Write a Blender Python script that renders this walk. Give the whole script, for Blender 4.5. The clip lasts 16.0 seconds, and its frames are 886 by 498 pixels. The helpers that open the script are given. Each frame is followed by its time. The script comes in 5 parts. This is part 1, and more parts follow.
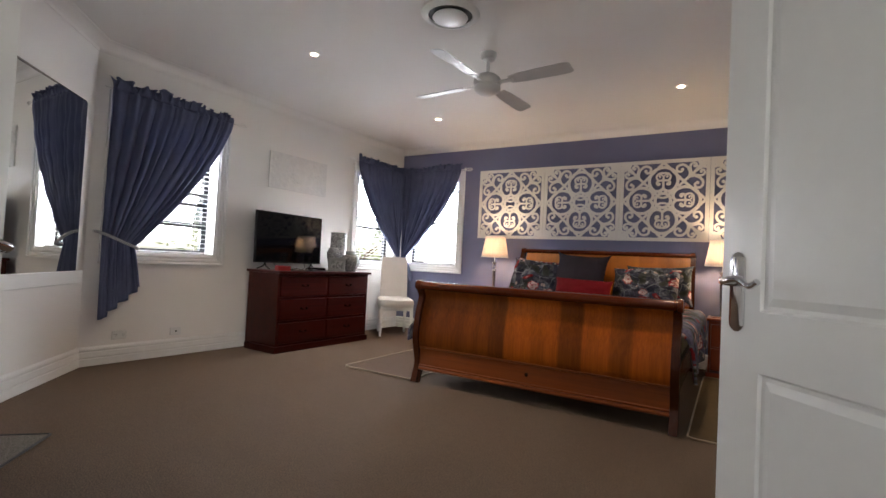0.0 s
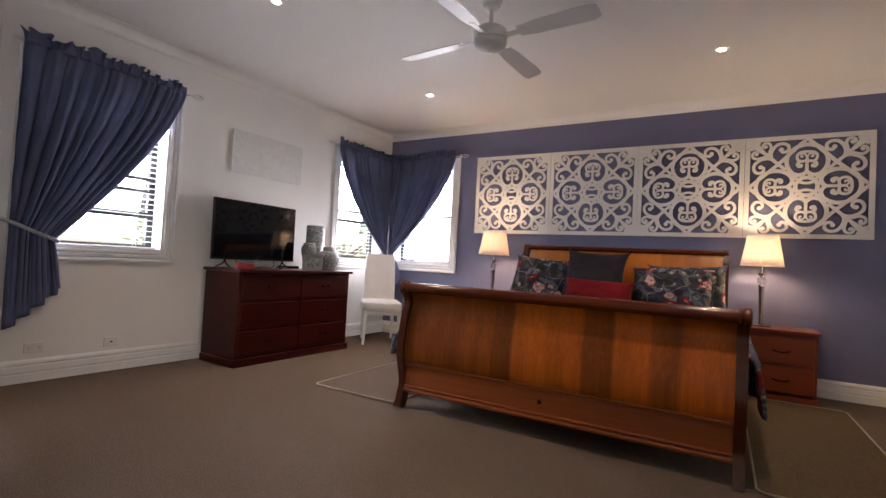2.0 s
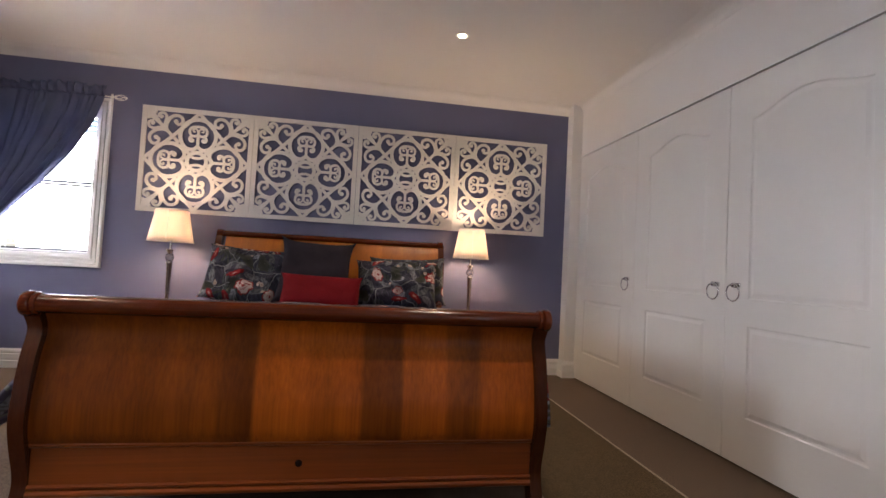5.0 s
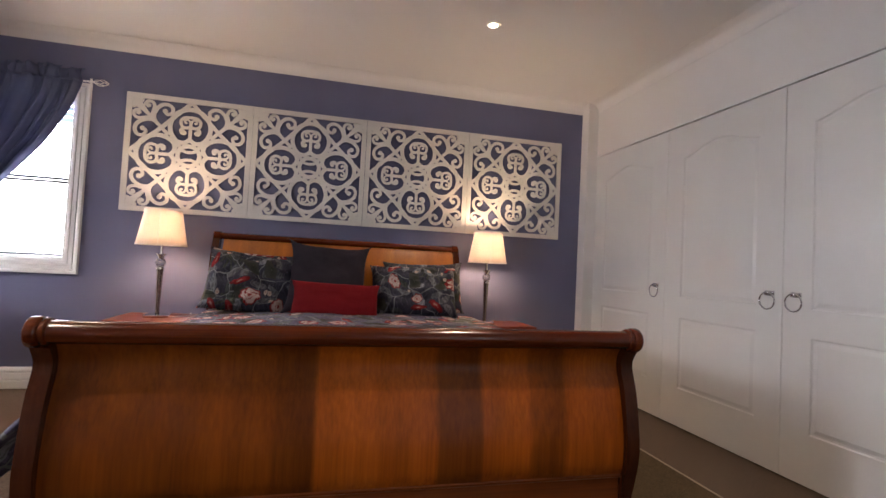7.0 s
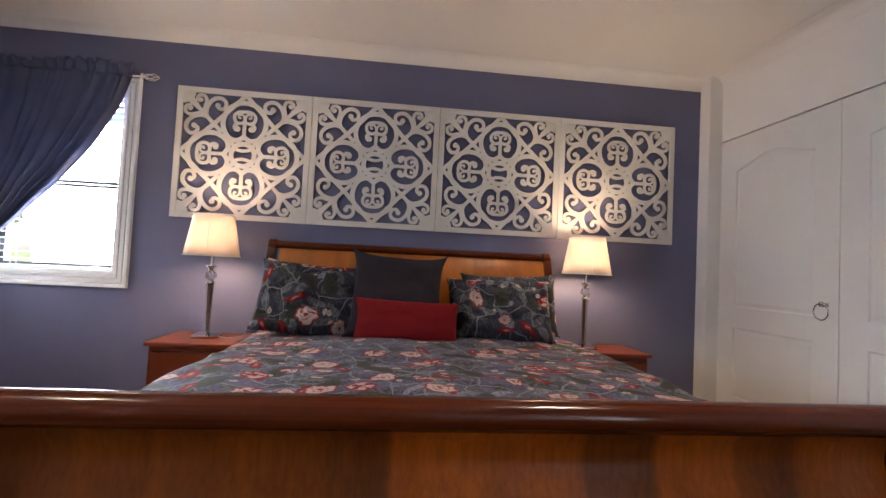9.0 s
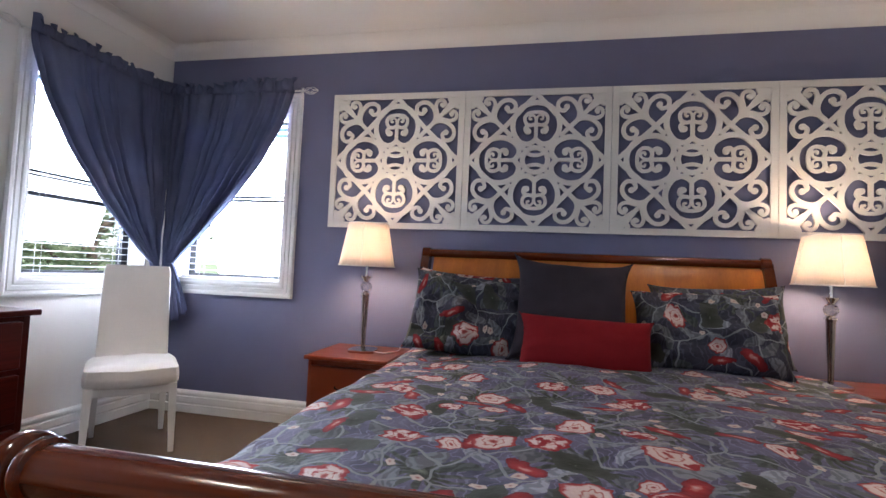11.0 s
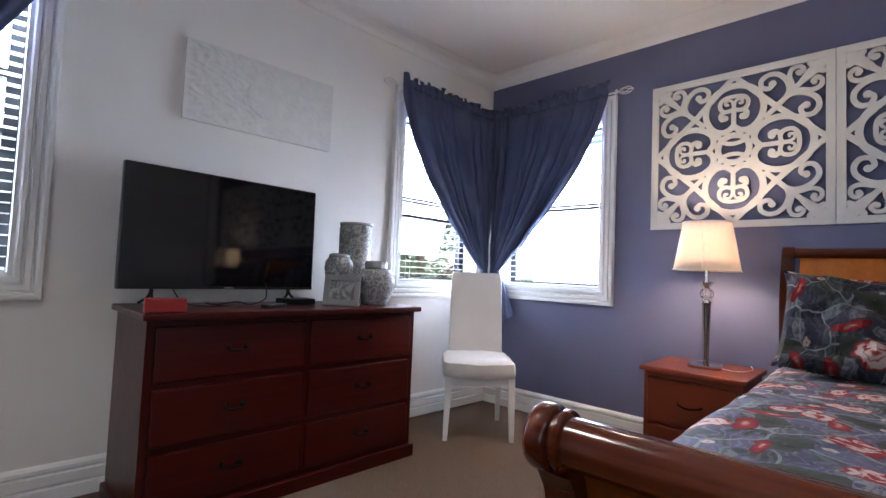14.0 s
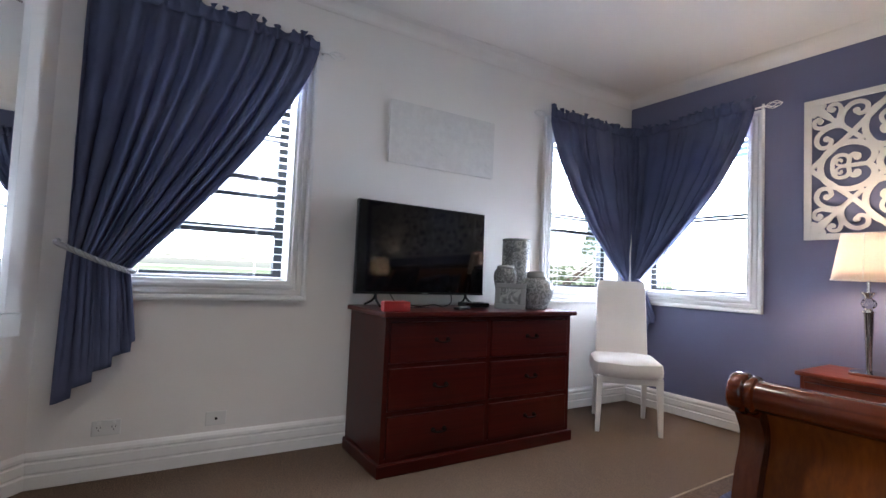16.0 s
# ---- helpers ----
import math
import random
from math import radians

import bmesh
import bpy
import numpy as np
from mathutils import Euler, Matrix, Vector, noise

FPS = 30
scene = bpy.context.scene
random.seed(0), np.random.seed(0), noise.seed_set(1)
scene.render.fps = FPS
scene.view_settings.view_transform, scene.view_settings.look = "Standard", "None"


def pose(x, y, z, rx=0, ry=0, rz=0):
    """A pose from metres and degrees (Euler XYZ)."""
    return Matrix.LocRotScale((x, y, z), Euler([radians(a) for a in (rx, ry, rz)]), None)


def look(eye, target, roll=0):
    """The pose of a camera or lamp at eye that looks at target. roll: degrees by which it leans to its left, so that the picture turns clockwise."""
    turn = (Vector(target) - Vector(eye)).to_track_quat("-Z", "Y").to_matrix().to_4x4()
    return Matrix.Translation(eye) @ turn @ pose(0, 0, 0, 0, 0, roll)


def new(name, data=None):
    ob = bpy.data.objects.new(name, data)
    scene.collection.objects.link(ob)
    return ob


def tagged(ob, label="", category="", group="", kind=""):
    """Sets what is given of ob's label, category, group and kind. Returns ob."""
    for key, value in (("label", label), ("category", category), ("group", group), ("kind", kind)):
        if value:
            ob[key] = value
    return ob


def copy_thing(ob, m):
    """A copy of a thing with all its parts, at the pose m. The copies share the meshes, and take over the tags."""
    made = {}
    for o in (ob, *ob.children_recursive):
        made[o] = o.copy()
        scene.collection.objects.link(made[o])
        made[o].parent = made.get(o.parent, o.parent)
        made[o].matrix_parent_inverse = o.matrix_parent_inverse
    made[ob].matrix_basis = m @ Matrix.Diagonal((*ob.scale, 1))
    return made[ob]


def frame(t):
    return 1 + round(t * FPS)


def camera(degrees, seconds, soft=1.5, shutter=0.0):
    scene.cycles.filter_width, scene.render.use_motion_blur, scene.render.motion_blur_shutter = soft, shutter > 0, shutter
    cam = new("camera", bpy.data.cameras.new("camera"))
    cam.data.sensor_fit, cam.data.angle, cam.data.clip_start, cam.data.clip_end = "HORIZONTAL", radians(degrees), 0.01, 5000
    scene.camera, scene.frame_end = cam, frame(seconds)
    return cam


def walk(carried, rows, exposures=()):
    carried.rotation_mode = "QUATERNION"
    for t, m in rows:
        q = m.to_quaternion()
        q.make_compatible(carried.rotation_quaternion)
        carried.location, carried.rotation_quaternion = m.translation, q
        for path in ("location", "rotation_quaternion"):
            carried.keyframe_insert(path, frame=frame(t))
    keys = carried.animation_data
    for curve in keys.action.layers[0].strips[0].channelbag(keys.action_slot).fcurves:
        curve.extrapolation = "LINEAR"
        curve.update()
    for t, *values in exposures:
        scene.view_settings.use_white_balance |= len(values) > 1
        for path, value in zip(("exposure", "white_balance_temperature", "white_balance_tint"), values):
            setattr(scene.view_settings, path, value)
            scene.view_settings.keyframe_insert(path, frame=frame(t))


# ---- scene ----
cam = camera(85.9, 16.0)
PATH = [
    (0, (-0.374, 2.131, 0.994), (-1.411, 3.84, 1.052), 2.9),
    (0.5, (-0.492, 2.291, 0.995), (-1.527, 4.002, 1.043), 3.0),
    (1, (-0.577, 2.428, 0.986), (-1.61, 4.14, 1.039), 2.9),
    (1.5, (-0.674, 2.602, 0.958), (-1.699, 4.318, 1.017), 2.9),
    (2, (-0.748, 2.769, 0.979), (-1.76, 4.494, 1.036), 3.1),
    (2.5, (-0.833, 2.975, 0.98), (-1.637, 4.805, 1.042), 3.0),
    (3, (-0.914, 3.14, 0.953), (-1.543, 5.036, 1.029), 3.1),
    (3.5, (-1.037, 3.302, 0.933), (-1.452, 5.257, 1.018), 3.1),
    (4, (-1.109, 3.425, 0.937), (-1.278, 5.416, 1.028), 3.3),
    (4.5, (-1.252, 3.501, 0.966), (-1.093, 5.492, 1.059), 3.3),
    (4.7, (-1.324, 3.483, 0.986), (-1.063, 5.464, 1.066), 3.0),
    (7, (-1.798, 3.823, 1.044), (-1.323, 5.764, 1.12), 2.9),
    (7.5, (-1.816, 3.996, 1.056), (-1.364, 5.943, 1.134), 2.8),
    (8, (-1.777, 4.174, 1.067), (-1.422, 6.141, 1.144), 2.8),
    (10.5, (-1.925, 4.845, 1.103), (-2.077, 6.838, 1.19), 2.6),
    (11, (-1.941, 4.912, 1.078), (-2.332, 6.871, 1.178), 2.5),
    (11.5, (-1.993, 4.904, 1.056), (-2.542, 6.824, 1.162), 2.3),
    (12, (-2.031, 4.911, 1.058), (-2.751, 6.775, 1.159), 2.3),
    (12.5, (-2.086, 4.918, 1.049), (-2.992, 6.698, 1.149), 2.3),
    (13, (-2.151, 4.913, 1.031), (-3.221, 6.6, 1.135), 2.2),
    (13.5, (-2.213, 4.874, 1.042), (-3.437, 6.454, 1.132), 2.6),
    (14, (-2.237, 4.826, 1.022), (-3.608, 6.278, 1.126), 2.4),
    (14.5, (-2.276, 4.731, 1.029), (-3.778, 6.047, 1.133), 2.4),
    (15, (-2.236, 4.606, 1.032), (-3.85, 5.783, 1.138), 2.6),
    (15.5, (-2.181, 4.408, 1.038), (-3.797, 5.583, 1.143), 2.6),
    (16, (-2.062, 4.263, 1.038), (-3.73, 5.361, 1.141), 2.5),
]
EXPOSURES = [(0.0, 1.18, 6650, 15), (2.5, 1.12, 6700, 21), (8.0, 1.08, 6700, 21), (10.5, 1.12, 5950, 16), (13.0, 1.08, 5650, 16), (16.0, 1.16, 5750, 14)]
walk(cam, [(t, look(eye, target, roll)) for t, eye, target, roll in PATH], EXPOSURES)

# ---- plan: corners of the room and the frames of its walls (u along the wall, v into the room, z up) ----
CORNER = Vector((-4.70, 7.98, 0))
CEIL = 2.68
TV_END = Vector((-4.87, 3.93, 0))
SOUTH = Vector((-1.90, 0.96, 0))
EAST = Vector((0.66, 3.52, 0))


def wall_frame(origin, along):
    u = Vector((along[0], along[1], 0)).normalized()
    v = Vector((-u.y, u.x, 0))
    m = Matrix((u, v, (0, 0, 1))).transposed().to_4x4()
    m.translation = origin
    return m


TV = wall_frame(CORNER, TV_END - CORNER)
BLUE = wall_frame((0.66, 7.98, 0), (-1, 0))
ROBE = wall_frame((0.66, 0, 0), (0, 1))
MIRR = wall_frame(TV_END, (1, -1))
ENTRY = wall_frame(SOUTH, (1, 1))

# ---- world, sun, window light ----
world = bpy.data.worlds.new("sky")
scene.world = world
world.use_nodes = True
nt = world.node_tree
sky = nt.nodes.new("ShaderNodeTexSky")
sky.sky_type, sky.sun_disc = "NISHITA", False
sky.sun_elevation, sky.sun_rotation = radians(52), radians(130)
nt.links.new(sky.outputs[0], nt.nodes["Background"].inputs[0])
nt.nodes["Background"].inputs[1].default_value = 0.15

sun = new("sun", bpy.data.lights.new("sun", "SUN"))
sun.data.energy, sun.data.angle, sun.data.color = 5.0, radians(0.6), (1, 0.96, 0.9)
sun.matrix_world = look((6, -5, 10), (0, 0, 0))


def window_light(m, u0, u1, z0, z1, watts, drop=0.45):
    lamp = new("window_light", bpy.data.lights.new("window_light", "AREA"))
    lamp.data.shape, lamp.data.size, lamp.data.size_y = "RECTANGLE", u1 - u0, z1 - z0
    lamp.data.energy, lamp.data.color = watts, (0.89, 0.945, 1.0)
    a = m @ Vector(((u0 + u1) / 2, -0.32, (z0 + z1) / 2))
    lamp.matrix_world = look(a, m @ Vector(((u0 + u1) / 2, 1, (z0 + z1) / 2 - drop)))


window_light(TV, 2.95, 3.86, 1.06, 2.21, 80)
window_light(TV, 0.12, 0.95, 1.15, 2.21, 40)
# Unseen source, added: hall daylight that falls on the open door leaf
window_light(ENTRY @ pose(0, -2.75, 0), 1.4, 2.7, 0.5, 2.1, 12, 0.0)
window_light(BLUE, 4.37, 5.24, 0.96, 2.21, 90)


# ---- materials ----
def tree_of(name):
    m = bpy.data.materials.new(name)
    m.use_nodes = True
    return m, m.node_tree, m.node_tree.nodes["Principled BSDF"]


def node(t, kind, **values):
    n = t.nodes.new(kind)
    for k, v in values.items():
        n.inputs[k].default_value = v
    return n


def ramp(t, fac, stops):
    r = t.nodes.new("ShaderNodeValToRGB")
    while len(r.color_ramp.elements) < len(stops):
        r.color_ramp.elements.new(0.5)
    for e, (p, c) in zip(r.color_ramp.elements, stops):
        e.position, e.color = p, (*c, 1)
    t.links.new(fac, r.inputs[0])
    return r.outputs[0]


def coords(t, scale=(1, 1, 1), out="Object"):
    c = t.nodes.new("ShaderNodeTexCoord")
    mp = t.nodes.new("ShaderNodeMapping")
    mp.inputs["Scale"].default_value = scale
    t.links.new(c.outputs[out], mp.inputs[0])
    return mp.outputs[0]


def noise_tex(t, vec, scale, detail=4, rough=0.55):
    n = node(t, "ShaderNodeTexNoise", Scale=scale, Detail=detail, Roughness=rough)
    t.links.new(vec, n.inputs["Vector"])
    return n.outputs["Fac"]


def bump(t, b, height, strength, dist=0.01):
    n = node(t, "ShaderNodeBump", Strength=strength, Distance=dist)
    t.links.new(height, n.inputs["Height"])
    t.links.new(n.outputs[0], b.inputs["Normal"])


def mix(t, fac, a, b, kind="MIX"):
    n = t.nodes.new("ShaderNodeMix")
    n.data_type, n.blend_type = "RGBA", kind
    for sock, val in ((n.inputs[0], fac), (n.inputs[6], a), (n.inputs[7], b)):
        if isinstance(val, (int, float)):
            sock.default_value = val
        elif isinstance(val, tuple):
            sock.default_value = (*val, 1)
        else:
            t.links.new(val, sock)
    return n.outputs[2]


def calc(t, op, a, b=0.0, c=0.0):
    n = t.nodes.new("ShaderNodeMath")
    n.operation = op
    for sock, val in zip(n.inputs, (a, b, c)):
        if isinstance(val, (int, float)):
            sock.default_value = val
        else:
            t.links.new(val, sock)
    return n.outputs[0]


def plain(name, col, rough=0.5, metal=0.0, vary=0.06, scale=3.0, grain=60.0, relief=0.05, coat=0.0):
    """Colour with two scales of variation and a fine relief."""
    m, t, b = tree_of(name)
    v = coords(t)
    big, fine = noise_tex(t, v, scale, 3), noise_tex(t, v, grain, 3)
    lo = tuple(c * (1 - vary * 1.5) for c in col)
    hi = tuple(min(1, c * (1 + vary)) for c in col)
    c = ramp(t, big, [(0.3, lo), (0.7, hi)])
    c = mix(t, 0.25, c, ramp(t, fine, [(0.3, lo), (0.7, hi)]))
    t.links.new(c, b.inputs["Base Color"])
    b.inputs["Roughness"].default_value = rough
    b.inputs["Metallic"].default_value = metal
    b.inputs["Coat Weight"].default_value = coat
    b.inputs["Coat Roughness"].default_value = 0.12
    if relief:
        bump(t, b, fine, relief, 0.004)
    return m


def wood(name, dark, mid, light, along="Z", rough=0.28, bands=None, coat=0.35, figure=1.0):
    """Polished timber with its grain along one axis; bands: the ends in x and the (start, tone) of each veneer strip between them; figure: contrast of the grain."""
    m, t, b = tree_of(name)
    k = {"X": (1.6, 90, 90), "Y": (90, 1.6, 90), "Z": (90, 90, 1.6)}[along]
    g = noise_tex(t, coords(t, k), 1.0, 5, 0.6)
    broad = noise_tex(t, coords(t, tuple(a * 0.16 for a in k)), 1.0, 2)
    c = mix(t, figure, mid, ramp(t, g, [(0.25, dark), (0.5, mid), (0.78, light)]))
    c = mix(t, 0.32 * figure, c, ramp(t, broad, [(0.3, dark), (0.7, light)]))
    if bands:
        x0, x1, strips = bands
        soft = noise_tex(t, coords(t, (7.0, 0.01, 0.9)), 1.0, 3)
        sx = t.nodes.new("ShaderNodeSeparateXYZ")
        t.links.new(coords(t), sx.inputs[0])
        s = calc(t, "DIVIDE", calc(t, "SUBTRACT", sx.outputs[0], x0), x1 - x0)
        edge = noise_tex(t, coords(t, (0.4, 0.01, 3.0)), 1.0, 2)
        s = calc(t, "ADD", s, calc(t, "MULTIPLY", calc(t, "SUBTRACT", edge, 0.5), 0.014))
        stops = []
        for at, tone in strips:
            if stops:
                stops.append((at - 0.006, stops[-1][1]))
            stops.append((at + 0.004, (tone, tone * 0.97, tone * 0.92)))
        c = mix(t, 0.9, c, ramp(t, s, stops), "MULTIPLY")
        c = mix(t, 0.7, c, ramp(t, soft, [(0.3, (0.62, 0.60, 0.58)), (0.7, (1.25, 1.25, 1.2))]), "MULTIPLY")
    t.links.new(c, b.inputs["Base Color"])
    t.links.new(ramp(t, broad, [(0.3, (rough * 0.93,) * 3), (0.7, (rough * 1.08,) * 3)]), b.inputs["Roughness"])
    b.inputs["Coat Weight"].default_value, b.inputs["Coat Roughness"].default_value = coat, 0.16
    bump(t, b, g, 0.02, 0.001)
    return m


def fabric(name, col, vary=0.15, weave=420.0, rough=0.85, sheen=0.2):
    m, t, b = tree_of(name)
    v = coords(t)
    big, fine = noise_tex(t, v, 5, 4), noise_tex(t, v, weave, 2)
    c = ramp(t, big, [(0.3, tuple(c * (1 - vary) for c in col)), (0.7, tuple(min(1, c * (1 + vary)) for c in col))])
    c = mix(t, 0.3, c, ramp(t, fine, [(0.3, tuple(c * 0.7 for c in col)), (0.7, tuple(min(1, c * 1.25) for c in col))]))
    t.links.new(c, b.inputs["Base Color"])
    b.inputs["Roughness"].default_value, b.inputs["Sheen Weight"].default_value = rough, sheen
    bump(t, b, fine, 0.2, 0.002)
    return m


def carpet_mat(name, col):
    m, t, b = tree_of(name)
    v = coords(t)
    big, mid, fine = noise_tex(t, v, 1.1, 5, 0.6), noise_tex(t, v, 26, 5, 0.75), noise_tex(t, v, 150, 5, 0.85)
    c = ramp(t, big, [(0.3, tuple(a * 0.76 for a in col)), (0.7, tuple(a * 1.2 for a in col))])
    c = mix(t, 0.4, c, ramp(t, mid, [(0.38, tuple(a * 0.62 for a in col)), (0.62, tuple(a * 1.32 for a in col))]))
    c = mix(t, 0.6, c, ramp(t, fine, [(0.40, tuple(a * 0.25 for a in col)), (0.62, tuple(a * 1.9 for a in col))]))
    t.links.new(c, b.inputs["Base Color"])
    b.inputs["Roughness"].default_value, b.inputs["Specular IOR Level"].default_value = 0.95, 0.15
    bump(t, b, fine, 0.7, 0.010)
    return m


def floral_mat(name, base, tone=1.0, bloomy=1.0):
    """Printed cotton: slate ground, pale vines, grey leaves, red and cream blooms, laid by the cloth's own UV in metres."""
    m, t, b = tree_of(name)
    uv = coords(t, out="UV")
    warp = node(t, "ShaderNodeTexNoise", Scale=7.0, Detail=2.0)
    t.links.new(uv, warp.inputs["Vector"])
    bent = mix(t, 0.045, uv, warp.outputs["Color"], "LINEAR_LIGHT")
    ground = ramp(t, noise_tex(t, uv, 9, 4), [(0.3, tuple(a * 0.6 for a in base)), (0.7, tuple(a * 1.5 for a in base))])

    def cells(scale, vec, rand=1.0):
        n = node(t, "ShaderNodeTexVoronoi", Scale=scale, Randomness=rand)
        n.voronoi_dimensions = "2D"
        t.links.new(vec, n.inputs["Vector"])
        return n

    def petals(scale, count, size, vec, keep, stretch=1.0, ragged=0.5, depth=0.09):
        """Signed measure that grows from 0 in the middle of a bloom to 1 at its scalloped rim, and a random number per bloom."""
        n = cells(scale, vec, 0.75)
        sc = t.nodes.new("ShaderNodeVectorMath")
        sc.operation = "SCALE"
        t.links.new(vec, sc.inputs[0])
        sc.inputs["Scale"].default_value = 1.0
        d = t.nodes.new("ShaderNodeVectorMath")
        d.operation = "SUBTRACT"
        t.links.new(sc.outputs[0], d.inputs[0])
        t.links.new(n.outputs["Position"], d.inputs[1])
        rot = t.nodes.new("ShaderNodeVectorRotate")
        rot.rotation_type = "Z_AXIS"
        t.links.new(d.outputs[0], rot.inputs["Vector"])
        rnd = t.nodes.new("ShaderNodeSeparateColor")
        t.links.new(n.outputs["Color"], rnd.inputs[0])
        t.links.new(calc(t, "MULTIPLY", rnd.outputs[0], 6.28), rot.inputs["Angle"])
        xyz = t.nodes.new("ShaderNodeSeparateXYZ")
        t.links.new(rot.outputs[0], xyz.inputs[0])
        x, y = xyz.outputs[0], calc(t, "MULTIPLY", xyz.outputs[1], stretch)
        r = calc(t, "SQRT", calc(t, "ADD", calc(t, "MULTIPLY", x, x), calc(t, "MULTIPLY", y, y)))
        ang = calc(t, "ARCTAN2", y, x)
        rim = calc(t, "MULTIPLY_ADD", calc(t, "COSINE", calc(t, "MULTIPLY", ang, count)), depth * size, (1 - depth) * size)
        rag = noise_tex(t, vec, 55, 3)
        q = calc(t, "ADD", calc(t, "DIVIDE", r, rim), calc(t, "MULTIPLY", calc(t, "SUBTRACT", rag, 0.5), ragged))
        on = calc(t, "MULTIPLY", calc(t, "LESS_THAN", q, 1.0), calc(t, "LESS_THAN", rnd.outputs[1], keep))
        return q, on, rnd.outputs[2]

    c = ground
    v1 = node(t, "ShaderNodeTexVoronoi", Scale=6.5)
    v1.voronoi_dimensions, v1.feature = "2D", "DISTANCE_TO_EDGE"
    t.links.new(bent, v1.inputs["Vector"])
    veins = node(t, "ShaderNodeTexWave", Scale=11.0, Distortion=14.0)
    veins.inputs["Detail Scale"].default_value = 1.5
    t.links.new(bent, veins.inputs["Vector"])
    hatch = ramp(t, veins.outputs["Fac"], [(0.3, (0.55, 0.55, 0.55)), (0.7, (1.4, 1.4, 1.4))])
    c = mix(t, calc(t, "GREATER_THAN", veins.outputs["Fac"], 0.90), c, tuple(min(1, a * 1.7) for a in base))
    q, on, rn = petals(3.3, 15, 0.135, bent, 0.55, 1.35, 0.22, 0.34)            # palm fans
    c = mix(t, on, c, mix(t, 0.6, ramp(t, q, [(0.0, (0.16, 0.18, 0.13)), (0.25, (0.045, 0.052, 0.040)), (1.0, (0.085, 0.095, 0.085))]), hatch, "MULTIPLY"))
    q, on, rn = petals(9, 1, 0.066, bent, 0.9, 2.6)                             # single leaves
    leaf = ramp(t, rn, [(0.0, (0.060, 0.070, 0.060)), (0.35, (0.19, 0.205, 0.225)), (0.65, (0.080, 0.088, 0.088)), (1.0, (0.27, 0.285, 0.32))])
    c = mix(t, on, c, mix(t, 0.55, leaf, hatch, "MULTIPLY"))
    c = mix(t, calc(t, "LESS_THAN", v1.outputs["Distance"], 0.026 * bloomy ** 1.5), c, (0.235, 0.255, 0.255))
    q, on, rn = petals(5.2, 2, 0.085, bent, 0.45, 1.9)                          # broad dark leaves
    c = mix(t, on, c, ramp(t, q, [(0.0, (0.10, 0.11, 0.08)), (0.10, (0.040, 0.045, 0.030)), (0.9, (0.062, 0.066, 0.054))]))
    q, on, rn = petals(17, 5, 0.016, bent, 0.09, 1.0, 0.4)                      # berries
    c = mix(t, on, c, ramp(t, q, [(0.0, (0.30, 0.10, 0.08)), (0.5, (0.58, 0.48, 0.40)), (1.0, (0.48, 0.38, 0.32))]))
    q, on, rn = petals(5.7, 2, 0.064, bent, 0.42 * bloomy, 2.4, 0.7)            # buds
    c = mix(t, on, c, ramp(t, q, [(0.0, (0.55, 0.40, 0.34)), (0.26, (0.46, 0.16, 0.13)), (0.40, (0.34, 0.03, 0.03)), (1.0, (0.17, 0.016, 0.022))]))
    streak = noise_tex(t, bent, 34, 3, 0.5)
    for scale, size, keep in ((4.3, 0.064, 0.52), (6.1, 0.040, 0.20)):          # blooms, large and small
        q, on, rn = petals(scale, 7, size, bent, keep * bloomy, 1.2, 0.42, 0.06)
        cream = ramp(t, q, [(0.0, (0.20, 0.010, 0.012)), (0.16, (0.40, 0.10, 0.08)), (0.24, (0.60, 0.47, 0.40)), (0.40, (0.62, 0.50, 0.43)), (0.46, (0.36, 0.06, 0.05)), (0.52, (0.64, 0.52, 0.45)), (0.78, (0.60, 0.47, 0.41)), (0.86, (0.38, 0.07, 0.06)), (1.0, (0.24, 0.016, 0.020))])
        shift = calc(t, "ADD", streak, calc(t, "MULTIPLY", calc(t, "SUBTRACT", rn, 0.5), 0.22))
        c = mix(t, on, c, mix(t, ramp(t, shift, [(0.58, (0, 0, 0)), (0.63, (1, 1, 1))]), cream, (0.28, 0.016, 0.020)))
    fine = noise_tex(t, coords(t), 380, 2)
    c = mix(t, 1.0, c, (tone, tone, tone * 1.05), "MULTIPLY")
    c = mix(t, 0.18, c, ramp(t, fine, [(0.3, (0.5, 0.5, 0.5)), (0.7, (1.3, 1.3, 1.3))]), "MULTIPLY")
    t.links.new(c, b.inputs["Base Color"])
    b.inputs["Roughness"].default_value, b.inputs["Specular IOR Level"].default_value = 0.8, 0.3
    bump(t, b, noise_tex(t, coords(t), 16, 5), 0.6, 0.016)
    return m


def porcelain_mat(name, scale=24.0):
    m, t, b = tree_of(name)
    v = coords(t)
    n = node(t, "ShaderNodeTexNoise", Scale=scale, Detail=3.0, Distortion=1.8)
    t.links.new(v, n.inputs["Vector"])
    c = ramp(t, n.outputs["Fac"], [(0.40, (0.42, 0.43, 0.43)), (0.48, (0.21, 0.22, 0.225)), (0.53, (0.17, 0.18, 0.185)), (0.58, (0.40, 0.41, 0.41))])
    t.links.new(c, b.inputs["Base Color"])
    b.inputs["Roughness"].default_value = 0.18
    return m


def emitter(name, col, strength):
    m, t, b = tree_of(name)
    b.inputs["Base Color"].default_value = (*col, 1)
    b.inputs["Emission Color"].default_value = (*col, 1)
    b.inputs["Emission Strength"].default_value = strength
    return m


